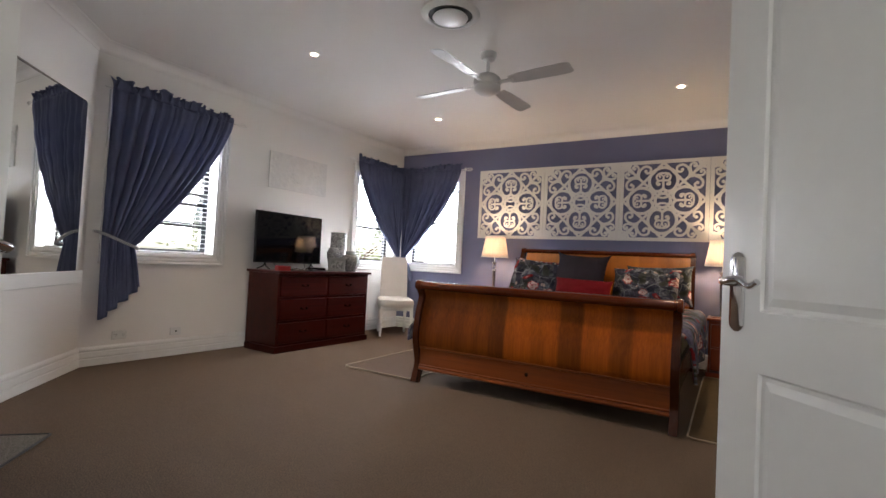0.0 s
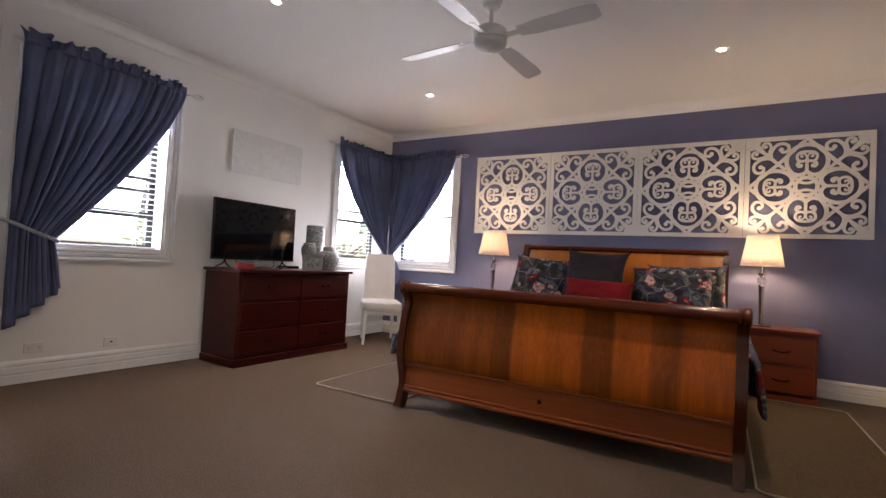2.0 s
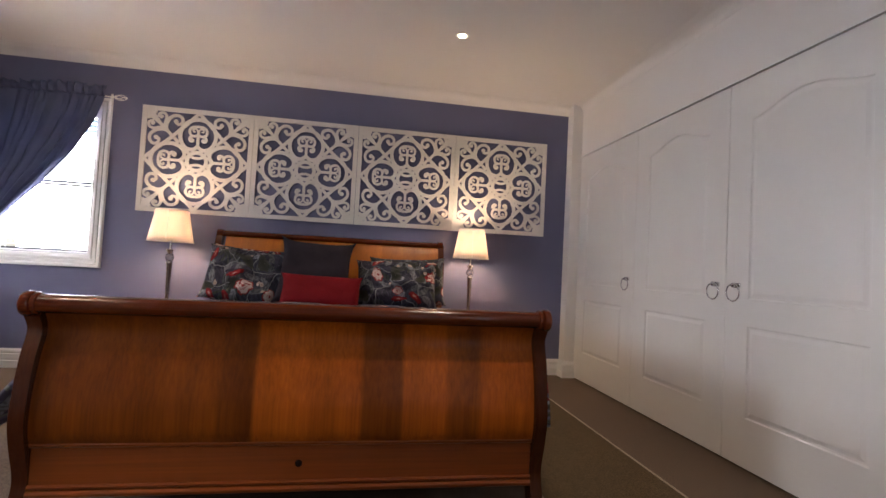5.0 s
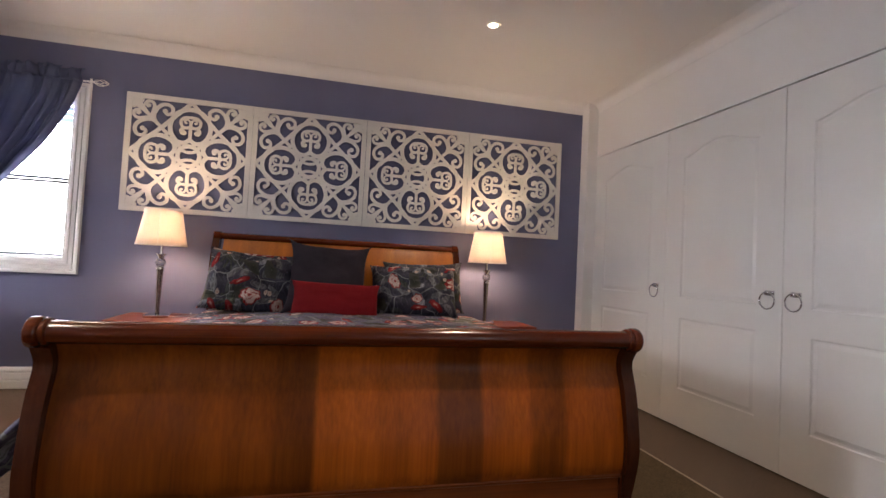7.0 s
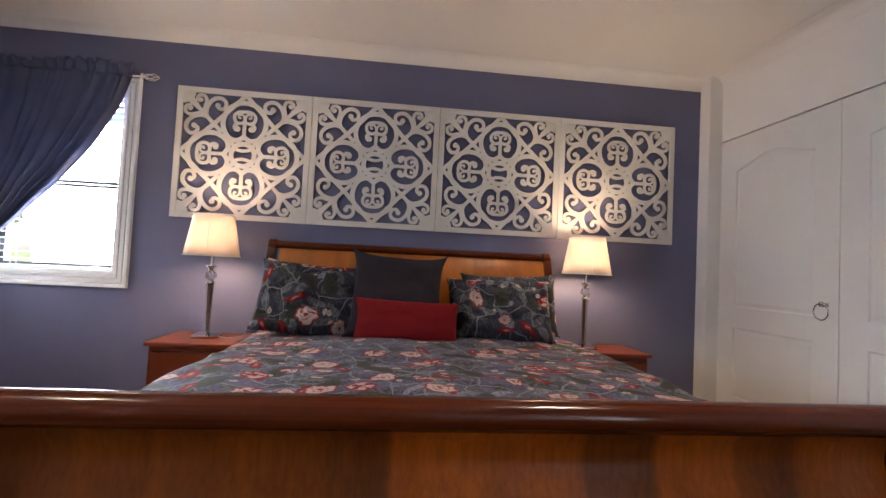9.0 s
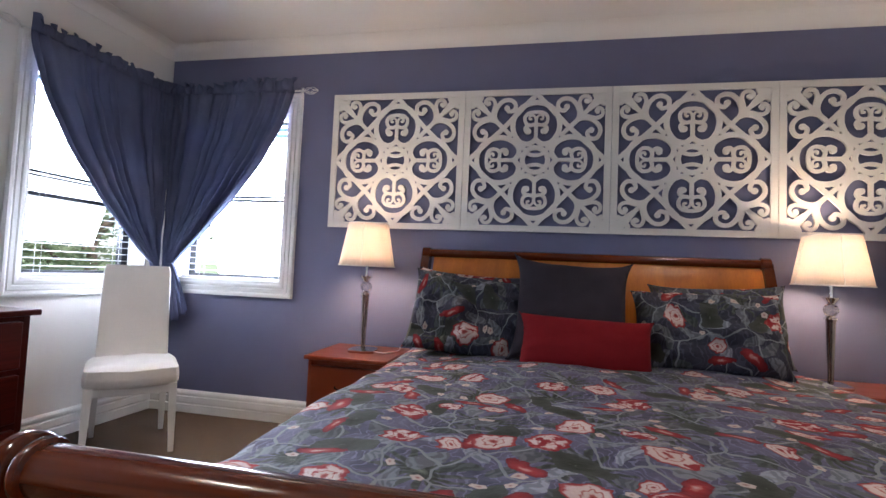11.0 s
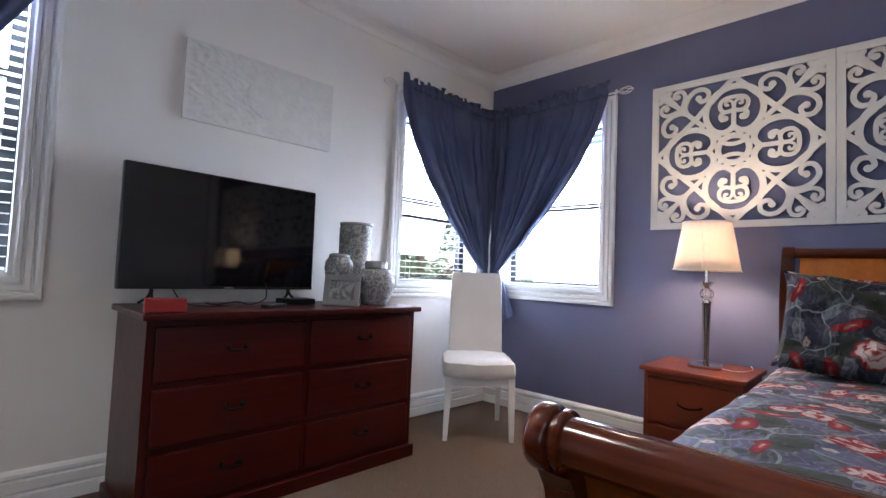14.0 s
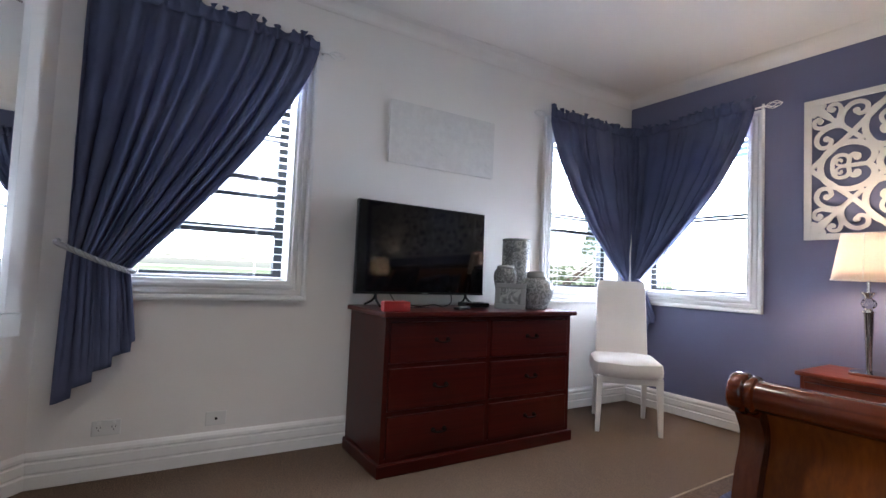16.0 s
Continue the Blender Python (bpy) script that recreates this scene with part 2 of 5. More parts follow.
WHITE = plain("white_wall_paint", (0.82, 0.80, 0.77), 0.7, vary=0.02, scale=1.2, grain=90, relief=0.06)
CEILING = plain("ceiling_paint", (0.82, 0.80, 0.77), 0.8, vary=0.015, scale=1, grain=70, relief=0.05)
SLATE = plain("slate_blue_paint", (0.142, 0.148, 0.250), 0.6, vary=0.05, scale=1.5, grain=80, relief=0.08)
GLOSS = plain("white_gloss_trim", (0.80, 0.80, 0.78), 0.3, vary=0.02, relief=0.02)
DOORW = plain("white_door_enamel", (0.78, 0.77, 0.74), 0.32, vary=0.02, scale=2, grain=30, relief=0.06)
CARPET = carpet_mat("taupe_carpet", (0.142, 0.102, 0.074))
MATTING = carpet_mat("olive_mat", (0.100, 0.070, 0.038))
MATBROWN = carpet_mat("brown_mat", (0.138, 0.100, 0.078))
MATGREY = carpet_mat("grey_mat", (0.16, 0.145, 0.13))
PIPING = fabric("beige_piping", (0.30, 0.24, 0.17))
DARKEDGE = fabric("black_binding", (0.02, 0.02, 0.02))
CURTAIN = fabric("slate_blue_curtain", (0.104, 0.120, 0.208), 0.12, 500, 0.75, 0.0)
ct = CURTAIN.node_tree
cb = ct.nodes["Principled BSDF"]
thin = ct.nodes.new("ShaderNodeBsdfTranslucent")
ct.links.new(cb.inputs["Base Color"].links[0].from_socket, thin.inputs[0])
both_ = ct.nodes.new("ShaderNodeMixShader")
both_.inputs[0].default_value = 0.10
ct.links.new(cb.outputs[0], both_.inputs[1])
ct.links.new(thin.outputs[0], both_.inputs[2])
ct.links.new(both_.outputs[0], ct.nodes["Material Output"].inputs[0])
ROPE = fabric("silver_rope", (0.42, 0.42, 0.43), 0.1, 300, 0.5)
# Veneer strips' own tones, with uneven light added: left half darkened, right half lightened
CHERRY = wood("cherry_veneer", (0.11, 0.021, 0.002), (0.245, 0.056, 0.004), (0.38, 0.100, 0.006), "Z", 0.30, bands=(-2.56, -0.665, ((0.0, 0.5), (0.04, 0.68), (0.18, 0.66), (0.334, 0.45), (0.403, 1.4), (0.617, 0.58), (0.703, 1.6), (0.797, 0.9), (0.872, 1.55))), coat=0.0, figure=0.6)
CHERRYX = wood("cherry_rail", (0.036, 0.005, 0.001), (0.082, 0.012, 0.0016), (0.145, 0.025, 0.0026), "X", 0.16, figure=0.9, coat=0.15)
CHERRYB = wood("cherry_bottom_rail", (0.085, 0.016, 0.002), (0.18, 0.038, 0.005), (0.27, 0.064, 0.008), "X", 0.3, figure=0.6, coat=0.05)
CHERRYZ = wood("cherry_post", (0.026, 0.006, 0.002), (0.050, 0.011, 0.003), (0.078, 0.019, 0.005), "Z", 0.24, figure=0.7, coat=0.08)
CHERRYZ.node_tree.nodes["Principled BSDF"].inputs["Specular IOR Level"].default_value = 0.3
sheen_ = CHERRY.node_tree.nodes["Principled BSDF"]
sheen_.inputs["Specular IOR Level"].default_value = 0.25
HONEY = wood("honey_headboard", (0.30, 0.080, 0.006), (0.46, 0.140, 0.010), (0.57, 0.195, 0.016), "Z", 0.3, bands=(-2.57, -0.735, ((0.0, 1.0), (0.26, 0.85), (0.5, 1.05), (0.72, 0.9))), figure=0.5, coat=0.15)
MAHOG = wood("mahogany", (0.016, 0.0011, 0.0007), (0.038, 0.0028, 0.0014), (0.070, 0.0058, 0.0024), "X", 0.30, coat=0.05)
MAHOGX = wood("red_mahogany", (0.15, 0.021, 0.004), (0.20, 0.030, 0.005), (0.25, 0.041, 0.007), "X", 0.30, figure=0.06, coat=0.15)
IRON = plain("black_iron", (0.012, 0.007, 0.006), 0.7, 0.0, vary=0.2, relief=0.05)
CHROME = plain("chrome", (0.72, 0.72, 0.73), 0.12, 1.0, vary=0.02, relief=0)
NICKEL = plain("smoked_nickel", (0.36, 0.33, 0.31), 0.16, 1.0, vary=0.1, relief=0)
BLACK = plain("black_plastic", (0.012, 0.012, 0.013), 0.35, vary=0.1, relief=0.02)
SCREEN = plain("tv_glass", (0.004, 0.004, 0.005), 0.05, vary=0.1, relief=0, coat=0.0)
SCREEN.node_tree.nodes["Principled BSDF"].inputs["Specular IOR Level"].default_value = 0.36
DARKFRAME = plain("dark_window_metal", (0.02, 0.023, 0.028), 0.4, 0.3, vary=0.1, relief=0.02)
SLAT = plain("white_slat", (0.80, 0.80, 0.80), 0.45, vary=0.02, relief=0.02)
SLIP = fabric("white_slipcover", (0.76, 0.74, 0.71), 0.04, 350, 0.9)
FRET = plain("cream_fretwork", (0.71, 0.69, 0.64), 0.55, vary=0.03, relief=0.03)
PLASTER = plain("white_plaster", (0.73, 0.72, 0.70), 0.7, vary=0.05, scale=20, relief=0.1)
# White plastic greyed: the shade under the blades is put into the colour
FANW = plain("fan_white_shaded", (0.57, 0.56, 0.55), 0.4, vary=0.02, relief=0.02)
PLATE = plain("white_plastic", (0.74, 0.74, 0.72), 0.35, vary=0.02, relief=0)
# Flat black that paints in the shade of socket slots and the vent gap
HOLES = plain("socket_black", (0.02, 0.02, 0.02), 0.5, vary=0.1, relief=0)
REDBOX = plain("red_card", (0.24, 0.009, 0.008), 0.4, vary=0.1, relief=0.02)
RED = fabric("dark_red_cotton", (0.15, 0.007, 0.010), 0.15, sheen=0.0)
CHARCOAL = fabric("charcoal_cotton", (0.025, 0.021, 0.028), 0.15, sheen=0.0)
FLORAL = floral_mat("floral_quilt", (0.098, 0.096, 0.142), 0.78)
FLORALD = floral_mat("floral_pillow", (0.046, 0.048, 0.066), 0.72, 0.8)
for m_, lvl in ((RED, 0.12), (CHARCOAL, 0.12), (CURTAIN, 0.2), (IRON, 0.06), (BLACK, 0.2), (FLORAL, 0.15), (FLORALD, 0.15), (MAHOG, 0.22)):
    m_.node_tree.nodes["Principled BSDF"].inputs["Specular IOR Level"].default_value = lvl
CHINA = porcelain_mat("grey_white_porcelain", 21.0)
PRINT = porcelain_mat("leaf_print", 13.0)
CHINAW = plain("pale_glaze", (0.32, 0.33, 0.33), 0.2, vary=0.06, relief=0)
BULB = emitter("bulb_glow", (1.0, 0.74, 0.42), 110.0)
LED = emitter("downlight_lens", (1.0, 0.86, 0.62), 18.0)
GRASS = plain("grass", (0.30, 0.36, 0.17), 0.9, vary=0.3, scale=2, grain=40, relief=0.4)
LEAF = plain("leaves", (0.22, 0.26, 0.14), 0.6, vary=0.35, scale=4, relief=0.05)
lt = LEAF.node_tree
lit = lt.nodes.new("ShaderNodeBsdfTranslucent")
lt.links.new(lt.nodes["Principled BSDF"].inputs["Base Color"].links[0].from_socket, lit.inputs[0])
leafy = lt.nodes.new("ShaderNodeMixShader")
leafy.inputs[0].default_value = 0.5
lt.links.new(lt.nodes["Principled BSDF"].outputs[0], leafy.inputs[1])
lt.links.new(lit.outputs[0], leafy.inputs[2])
lt.links.new(leafy.outputs[0], lt.nodes["Material Output"].inputs[0])
BARK = plain("bark", (0.14, 0.10, 0.07), 0.9, vary=0.3, scale=6, relief=0.4)

GLASS, gt, gb = tree_of("window_glass")
gb.inputs["Transmission Weight"].default_value, gb.inputs["Roughness"].default_value, gb.inputs["IOR"].default_value = 1.0, 0.0, 1.02
CRYSTAL, gt, gb = tree_of("crystal")
gb.inputs["Transmission Weight"].default_value, gb.inputs["Roughness"].default_value, gb.inputs["IOR"].default_value = 1.0, 0.02, 1.5
MIRROR, gt, gb = tree_of("mirror_silver")
gb.inputs["Metallic"].default_value, gb.inputs["Roughness"].default_value = 1.0, 0.01
gb.inputs["Base Color"].default_value = (0.86, 0.88, 0.87, 1)
SHADE, gt, gb = tree_of("lamp_shade_linen")
sv = coords(gt)
sf = noise_tex(gt, sv, 300, 2)
sc_ = ramp(gt, sf, [(0.3, (0.70, 0.61, 0.54)), (0.7, (0.82, 0.74, 0.67))])
gt.links.new(sc_, gb.inputs["Base Color"])
gb.inputs["Roughness"].default_value = 0.9
tr = gt.nodes.new("ShaderNodeBsdfTranslucent")
gt.links.new(sc_, tr.inputs[0])
mx = gt.nodes.new("ShaderNodeMixShader")
mx.inputs[0].default_value = 0.42
gt.links.new(gb.outputs[0], mx.inputs[1])
gt.links.new(tr.outputs[0], mx.inputs[2])
gt.links.new(mx.outputs[0], gt.nodes["Material Output"].inputs[0])


# ---- mesh helpers ----
def part(name, bm, material, parent=None, label="", smooth=False):
    me = bpy.data.meshes.new(name)
    bmesh.ops.recalc_face_normals(bm, faces=bm.faces)
    bm.to_mesh(me)
    bm.free()
    me.materials.append(material)
    if smooth:
        me.polygons.foreach_set("use_smooth", [True] * len(me.polygons))
        me.set_sharp_from_angle(angle=radians(42))
    ob = new(name, me)
    ob.parent = parent
    return tagged(ob, label=label) if label else ob


def thing(name, m, label, category, group="", kind=""):
    ob = new(name)
    ob.matrix_world = m
    return tagged(ob, label, category, group, kind)


def box(bm, x0, x1, y0, y1, z0, z1, bev=0.0, seg=2):
    r = bmesh.ops.create_cube(bm, size=1.0)
    for v in r["verts"]:
        v.co = ((x0 + x1) / 2 + v.co.x * (x1 - x0), (y0 + y1) / 2 + v.co.y * (y1 - y0), (z0 + z1) / 2 + v.co.z * (z1 - z0))
    if bev:
        es = list({e for v in r["verts"] for e in v.link_edges})
        bmesh.ops.bevel(bm, geom=es, offset=bev, segments=seg, affect="EDGES", profile=0.5)
    return bm


def cube(*a, **k):
    return box(bmesh.new(), *a, **k)


def grid_faces(bm, rows, closed=False, cap=False):
    """Rows of points to a skin; closed: each row is a ring."""
    vs = [[bm.verts.new(p) for p in r] for r in rows]
    n = len(vs[0])
    for a, b in zip(vs, vs[1:]):
        for i in range(n if closed else n - 1):
            j = (i + 1) % n
            bm.faces.new((a[i], a[j], b[j], b[i]))
    if cap:
        bm.faces.new(vs[0][::-1])
        bm.faces.new(vs[-1])
    return vs


def lathe(bm, prof, n=24, at=(0, 0, 0), cap=True):
    rows = [[(at[0] + r * math.cos(2 * math.pi * i / n), at[1] + r * math.sin(2 * math.pi * i / n), at[2] + z) for i in range(n)] for r, z in prof]
    grid_faces(bm, rows, True, cap)
    return bm


def tube(bm, pts, r, n=8):
    pts = [Vector(p) for p in pts]
    rows = []
    ref = Vector((0.31, 0.17, 0.93))
    for i, p in enumerate(pts):
        d = (pts[min(i + 1, len(pts) - 1)] - pts[max(i - 1, 0)]).normalized()
        a = d.cross(ref).normalized()
        c = d.cross(a)
        rr = r[i] if isinstance(r, (list, tuple)) else r
        rows.append([p + rr * (math.cos(2 * math.pi * k / n) * a + math.sin(2 * math.pi * k / n) * c) for k in range(n)])
    grid_faces(bm, rows, True, True)
    return bm


def extrude_x(bm, outline, x0, x1):
    """A closed outline of (y, z) drawn out along x."""
    grid_faces(bm, [[(x, y, z) for y, z in outline] for x in (x0, x1)], True, True)
    return bm


def sweep(bm, path, prof):
    """A profile of (out, z) carried along a floor path, mitred; out is to the left of the path."""
    pts = [Vector((p[0], p[1])) for p in path]
    rows = []
    for i, p in enumerate(pts):
        d0 = (p - pts[i - 1]).normalized() if i else (pts[1] - p).normalized()
        d1 = (pts[i + 1] - p).normalized() if i + 1 < len(pts) else d0
        n0, n1 = Vector((-d0.y, d0.x)), Vector((-d1.y, d1.x))
        k = (n0 + n1).normalized()
        k /= max(0.3, k.dot(n0))
        rows.append([(p.x + k.x * o, p.y + k.y * o, z) for o, z in prof])
    grid_faces(bm, rows, True, True)
    return bm


def smooth_curve(pts, n):
    """Catmull-Rom through 2D or 3D points."""
    pts = [Vector(p) for p in pts]
    out = []
    for i in range(n):
        f = i / (n - 1) * (len(pts) - 1)
        k = min(int(f), len(pts) - 2)
        t = f - k
        p0, p1, p2, p3 = pts[max(k - 1, 0)], pts[k], pts[k + 1], pts[min(k + 2, len(pts) - 1)]
        out.append(0.5 * ((2 * p1) + (p2 - p0) * t + (2 * p0 - 5 * p1 + 4 * p2 - p3) * t * t + (3 * p1 - p0 - 3 * p2 + p3) * t ** 3))
    return out


# ---- walls, floor, ceiling ----
def wall(name, m, u0, u1, z0, z1, thick, holes, material, label):
    """A wall behind v = 0 with real openings (u0, u1, z0, z1)."""
    us = sorted({u0, u1, *[h for q in holes for h in q[:2]]})
    bm = bmesh.new()
    for a, b in zip(us, us[1:]):
        spans, z = [], z0
        for h in sorted(holes, key=lambda q: q[2]):
            if h[0] <= a and h[1] >= b:
                spans.append((z, h[2]))
                z = h[3]
        spans.append((z, z1))
        for p, q in spans:
            if q - p > 1e-4:
                box(bm, a, b, -thick, 0, p, q)
    ob = part(name, bm, material)
    ob.matrix_world = m
    return tagged(ob, label, "wall", kind="structure")


W0 = (2.945, 3.86, 0.94, 2.21)
W1 = (0.12, 0.955, 0.94, 2.21)
W2 = (4.365, 5.24, 0.945, 2.21)
TVLEN = (TV_END - CORNER).length
wall("wall_west", TV, -0.25, TVLEN + 0.2, 0, 2.9, 0.22, [W0, W1], WHITE, "white painted plaster wall with two windows")
wall("wall_north", BLUE, -0.6, 5.355, 0, 2.9, 0.22, [W2], SLATE, "slate blue painted feature wall behind the bed")
wall("wall_southwest", MIRR, -0.1, 4.3, 0, 2.9, 0.2, [], WHITE, "plain white painted diagonal wall")
wall("wall_entry", ENTRY, 0, 3.75, 0, 2.9, 0.12, [(1.245, 2.885, 0, 2.06)], WHITE, "white wall with a double doorway")
wall("wall_east", ROBE, 3.4, 7.86, 0, 2.9, 0.12, [(4.965, 7.86, 0, 2.162)], WHITE, "white wall above and beside the wardrobe doors")
bm = cube(0.557, 0.80, 7.86, 7.99, 0, 2.9)
tagged(part("wall_nib", bm, WHITE), "narrow white wall return beside the wardrobe", "wall", kind="structure")
bm = cube(0.80, 1.25, 4.8, 8.0, 0, 2.9)
box(bm, 0.70, 0.80, 4.8, 4.96, 0, 2.9)
tagged(part("wall_wardrobe_back", bm, WHITE), "plain inside wall of the wardrobe", "wall", kind="structure")

bm = cube(-5.2, 2.8, -1.8, 8.2, -0.05, 0.0)
tagged(part("floor", bm, CARPET), "taupe brown short pile carpet over the whole floor", "floor", kind="structure")
bm = cube(-5.2, 2.8, -1.8, 8.2, CEIL, CEIL + 0.1)
tagged(part("ceiling", bm, CEILING), "plain white plasterboard ceiling", "ceiling", kind="structure")

# hall behind the double doors
for nm, u0, v0, v1 in (("wall_hall_left", 1.05, -3.0, -0.12), ("wall_hall_right", 3.05, -3.0, -0.12)):
    ob = part(nm, cube(u0 - 0.05, u0 + 0.05, v0, v1, 0, 2.7), WHITE)
    ob.matrix_world = ENTRY
    tagged(ob, "plain white hallway wall", "wall", kind="structure")
# Unseen end wall; its opening is added to let that daylight in
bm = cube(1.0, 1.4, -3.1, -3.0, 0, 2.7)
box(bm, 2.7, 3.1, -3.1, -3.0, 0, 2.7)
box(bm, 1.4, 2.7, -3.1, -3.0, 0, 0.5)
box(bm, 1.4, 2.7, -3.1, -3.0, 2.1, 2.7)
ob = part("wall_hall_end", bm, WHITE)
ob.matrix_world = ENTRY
tagged(ob, "plain white unseen hallway end wall with an opening added for daylight", "wall", kind="structure")

# cornice and skirting
A, B, C_, D_, E_ = (-4.70, 7.98), (0.66, 7.98), (0.66, 3.52), (-1.90, 0.96), (-4.87, 3.93)
cove = [(0.0, CEIL - 0.088), (0.004, CEIL - 0.088), (0.005, CEIL - 0.084)]
cove += [(0.005 + 0.088 * (1 - math.cos(a)), CEIL - 0.084 + 0.080 * math.sin(a)) for a in [radians(x) for x in range(10, 91, 10)]]
cove += [(0.095, CEIL - 0.003), (0.095, CEIL - 0.001), (0.0, CEIL - 0.001)]
ring = [((A[0] + B[0]) / 2, A[1]), A, E_, D_, C_, B, ((A[0] + B[0]) / 2, A[1])]
tagged(part("cornice", sweep(bmesh.new(), ring, cove), CEILING, smooth=True), "white coved plaster cornice", "cornice", kind="structure")
skirt = [(0, 0.003), (0.026, 0.003), (0.026, 0.058), (0.016, 0.063), (0.016, 0.069), (0.023, 0.074), (0.021, 0.112), (0.011, 0.117), (0.011, 0.123), (0.018, 0.128), (0.016, 0.142), (0.008, 0.153), (0.003, 0.158), (0, 0.158)]
a45 = math.sqrt(0.5)
dl = (D_[0] + 1.20 * a45, D_[1] + 1.20 * a45)
dr = (D_[0] + 2.93 * a45, D_[1] + 2.93 * a45)
tagged(part("baseboard", sweep(bmesh.new(), [(0.66, 7.858), (0.557, 7.858), (0.557, 7.98), A, E_, D_, dl], skirt), GLOSS), "white moulded timber skirting board", "skirting", kind="structure")
tagged(part("baseboard", sweep(bmesh.new(), [dr, C_, (0.66, 4.95)], skirt), GLOSS), "white moulded timber skirting board", "skirting", kind="structure")


# ---- windows ----
ARCH = [(0.0, 0.0), (0.010, 0.0), (0.016, 0.008), (0.016, 0.022), (0.006, 0.026), (0.006, 0.031), (0.020, 0.036), (0.020, 0.056), (0.009, 0.060), (0.009, 0.065), (0.026, 0.070), (0.030, 0.080), (0.028, 0.093), (0.0, 0.096)]


def picture_frame(bm, u0, u1, z0, z1, prof, sides="lbrt"):
    """Mitred moulding round an opening; prof: (out of the wall, away from the opening)."""
    def ring_at(a):
        return (u0 - a, z0 - a), (u1 + a, z0 - a), (u1 + a, z1 + a), (u0 - a, z1 + a)
    rows = [[(*[c for c in (q[0], v, q[1])],) for v, a in prof for q in (ring_at(a)[k],)] for k in range(4)]
    grid_faces(bm, rows + [rows[0]], True, False)
    bmesh.ops.remove_doubles(bm, verts=bm.verts, dist=1e-5)
    return bm


def window(name, m, hole, bars, clip=None, stile=0.05):
    u0, u1, z0, z1 = hole
    w = thing(name, m, "white-trimmed window with a dark metal sash and open blind", "window", kind="structure")
    bm = picture_frame(bmesh.new(), u0, u1, z0, z1, ARCH)
    if clip is not None:
        bmesh.ops.bisect_plane(bm, geom=bm.verts[:] + bm.edges[:] + bm.faces[:], plane_co=(clip, 0, 0), plane_no=(1 if clip > u1 else -1, 0, 0), clear_outer=True)
    part("architrave", bm, GLOSS, w, "white moulded timber architrave")
    bm = bmesh.new()
    t = 0.016
    box(bm, u0, u0 + t, -0.14, 0.004, z0, z1)
    box(bm, u1 - t, u1, -0.14, 0.004, z0, z1)
    box(bm, u0 + t, u1 - t, -0.14, 0.004, z0, z0 + t)
    box(bm, u0 + t, u1 - t, -0.14, 0.004, z1 - t, z1)
    part("reveal", bm, GLOSS, w)
    bm = bmesh.new()
    box(bm, u0 + t, u0 + t + stile, -0.20, -0.15, z0 + t, z1 - t)
    box(bm, u1 - t - stile, u1 - t, -0.20, -0.15, z0 + t, z1 - t)
    box(bm, u0 + t + stile, u1 - t - stile, -0.20, -0.15, z0 + t, z0 + t + 0.035)
    box(bm, u0 + t + stile, u1 - t - stile, -0.20, -0.15, z1 - t - 0.04, z1 - t)
    part("window_frame", bm, DARKFRAME, w, "dark metal window frame")
    for zb, h in bars:
        part("glazing_bar", cube(u0 + t + stile, u1 - t - stile, -0.195, -0.155, zb - h / 2, zb + h / 2), DARKFRAME, w)
    edges = [z0 + t + 0.035] + [zb for zb, h in bars] + [z1 - t - 0.04]
    for a, b in zip(edges, edges[1:]):
        p = part("pane", cube(u0 + t + stile, u1 - t - stile, -0.178, -0.174, a, b), GLASS, w)
        p.visible_shadow = False
    return w


def blind(m, hole):
    u0, u1, z0, z1 = hole
    a, b = u0 + 0.022, u1 - 0.022
    w = thing("venetian_blind", m, "white slatted venetian blind, lowered with slats open", "blind", "window blinds")
    part("headrail", cube(a, b, -0.12, -0.06, z1 - 0.065, z1 - 0.018, bev=0.003), SLAT, w)
    part("bottom_rail", cube(a, b, -0.115, -0.065, z0 + 0.020, z0 + 0.034, bev=0.003), SLAT, w)
    first = None
    z = z0 + 0.075
    while z < z1 - 0.08:
        if first is None:
            bm = bmesh.new()
            grid_faces(bm, [[(x, -0.09 + y, 0.002 - 4 * y * y) for y in (-0.024, -0.012, 0, 0.012, 0.024)] for x in (a, b)])
            bm.normal_update()
            bmesh.ops.solidify(bm, geom=bm.faces[:], thickness=0.0025)
            first = part("slat", bm, SLAT, w)
            first.location.z = z
        else:
            s = new("slat", first.data)
            s.parent, s.location = w, (0, 0, z)
        z += 0.045
    for f in (0.18, 0.82):
        u = a + (b - a) * f
        bm = bmesh.new()
        for v in (-0.115, -0.065):
            tube(bm, [(u, v, z0 + 0.03), (u, v, z1 - 0.05)], 0.0012, 5)
        part("ladder_cord", bm, SLAT, w)


window("window_1", TV, W0, [(1.80, 0.04), (1.555, 0.036), (1.44, 0.036), (1.24, 0.05)])
window("window_2", TV, W1, [(1.57, 0.036), (1.44, 0.036)], clip=0.012)
window("window_3", BLUE, W2, [(1.57, 0.045)], clip=5.345)
for m_, h_ in ((TV, W0), (TV, W1), (BLUE, W2)):
    blind(m_, h_)


# ---- doors ----
def offset_loop(pts, d):
    """Moves a counter-clockwise closed loop inwards by d."""
    n = len(pts)
    out = []
    for i in range(n):
        a, b, c = Vector(pts[i - 1]), Vector(pts[i]), Vector(pts[(i + 1) % n])
        e0, e1 = (b - a).normalized(), (c - b).normalized()
        n0, n1 = Vector((-e0.y, e0.x)), Vector((-e1.y, e1.x))
        k = (n0 + n1).normalized()
        k /= max(0.4, k.dot(n0))
        out.append(b + k * d)
    return out


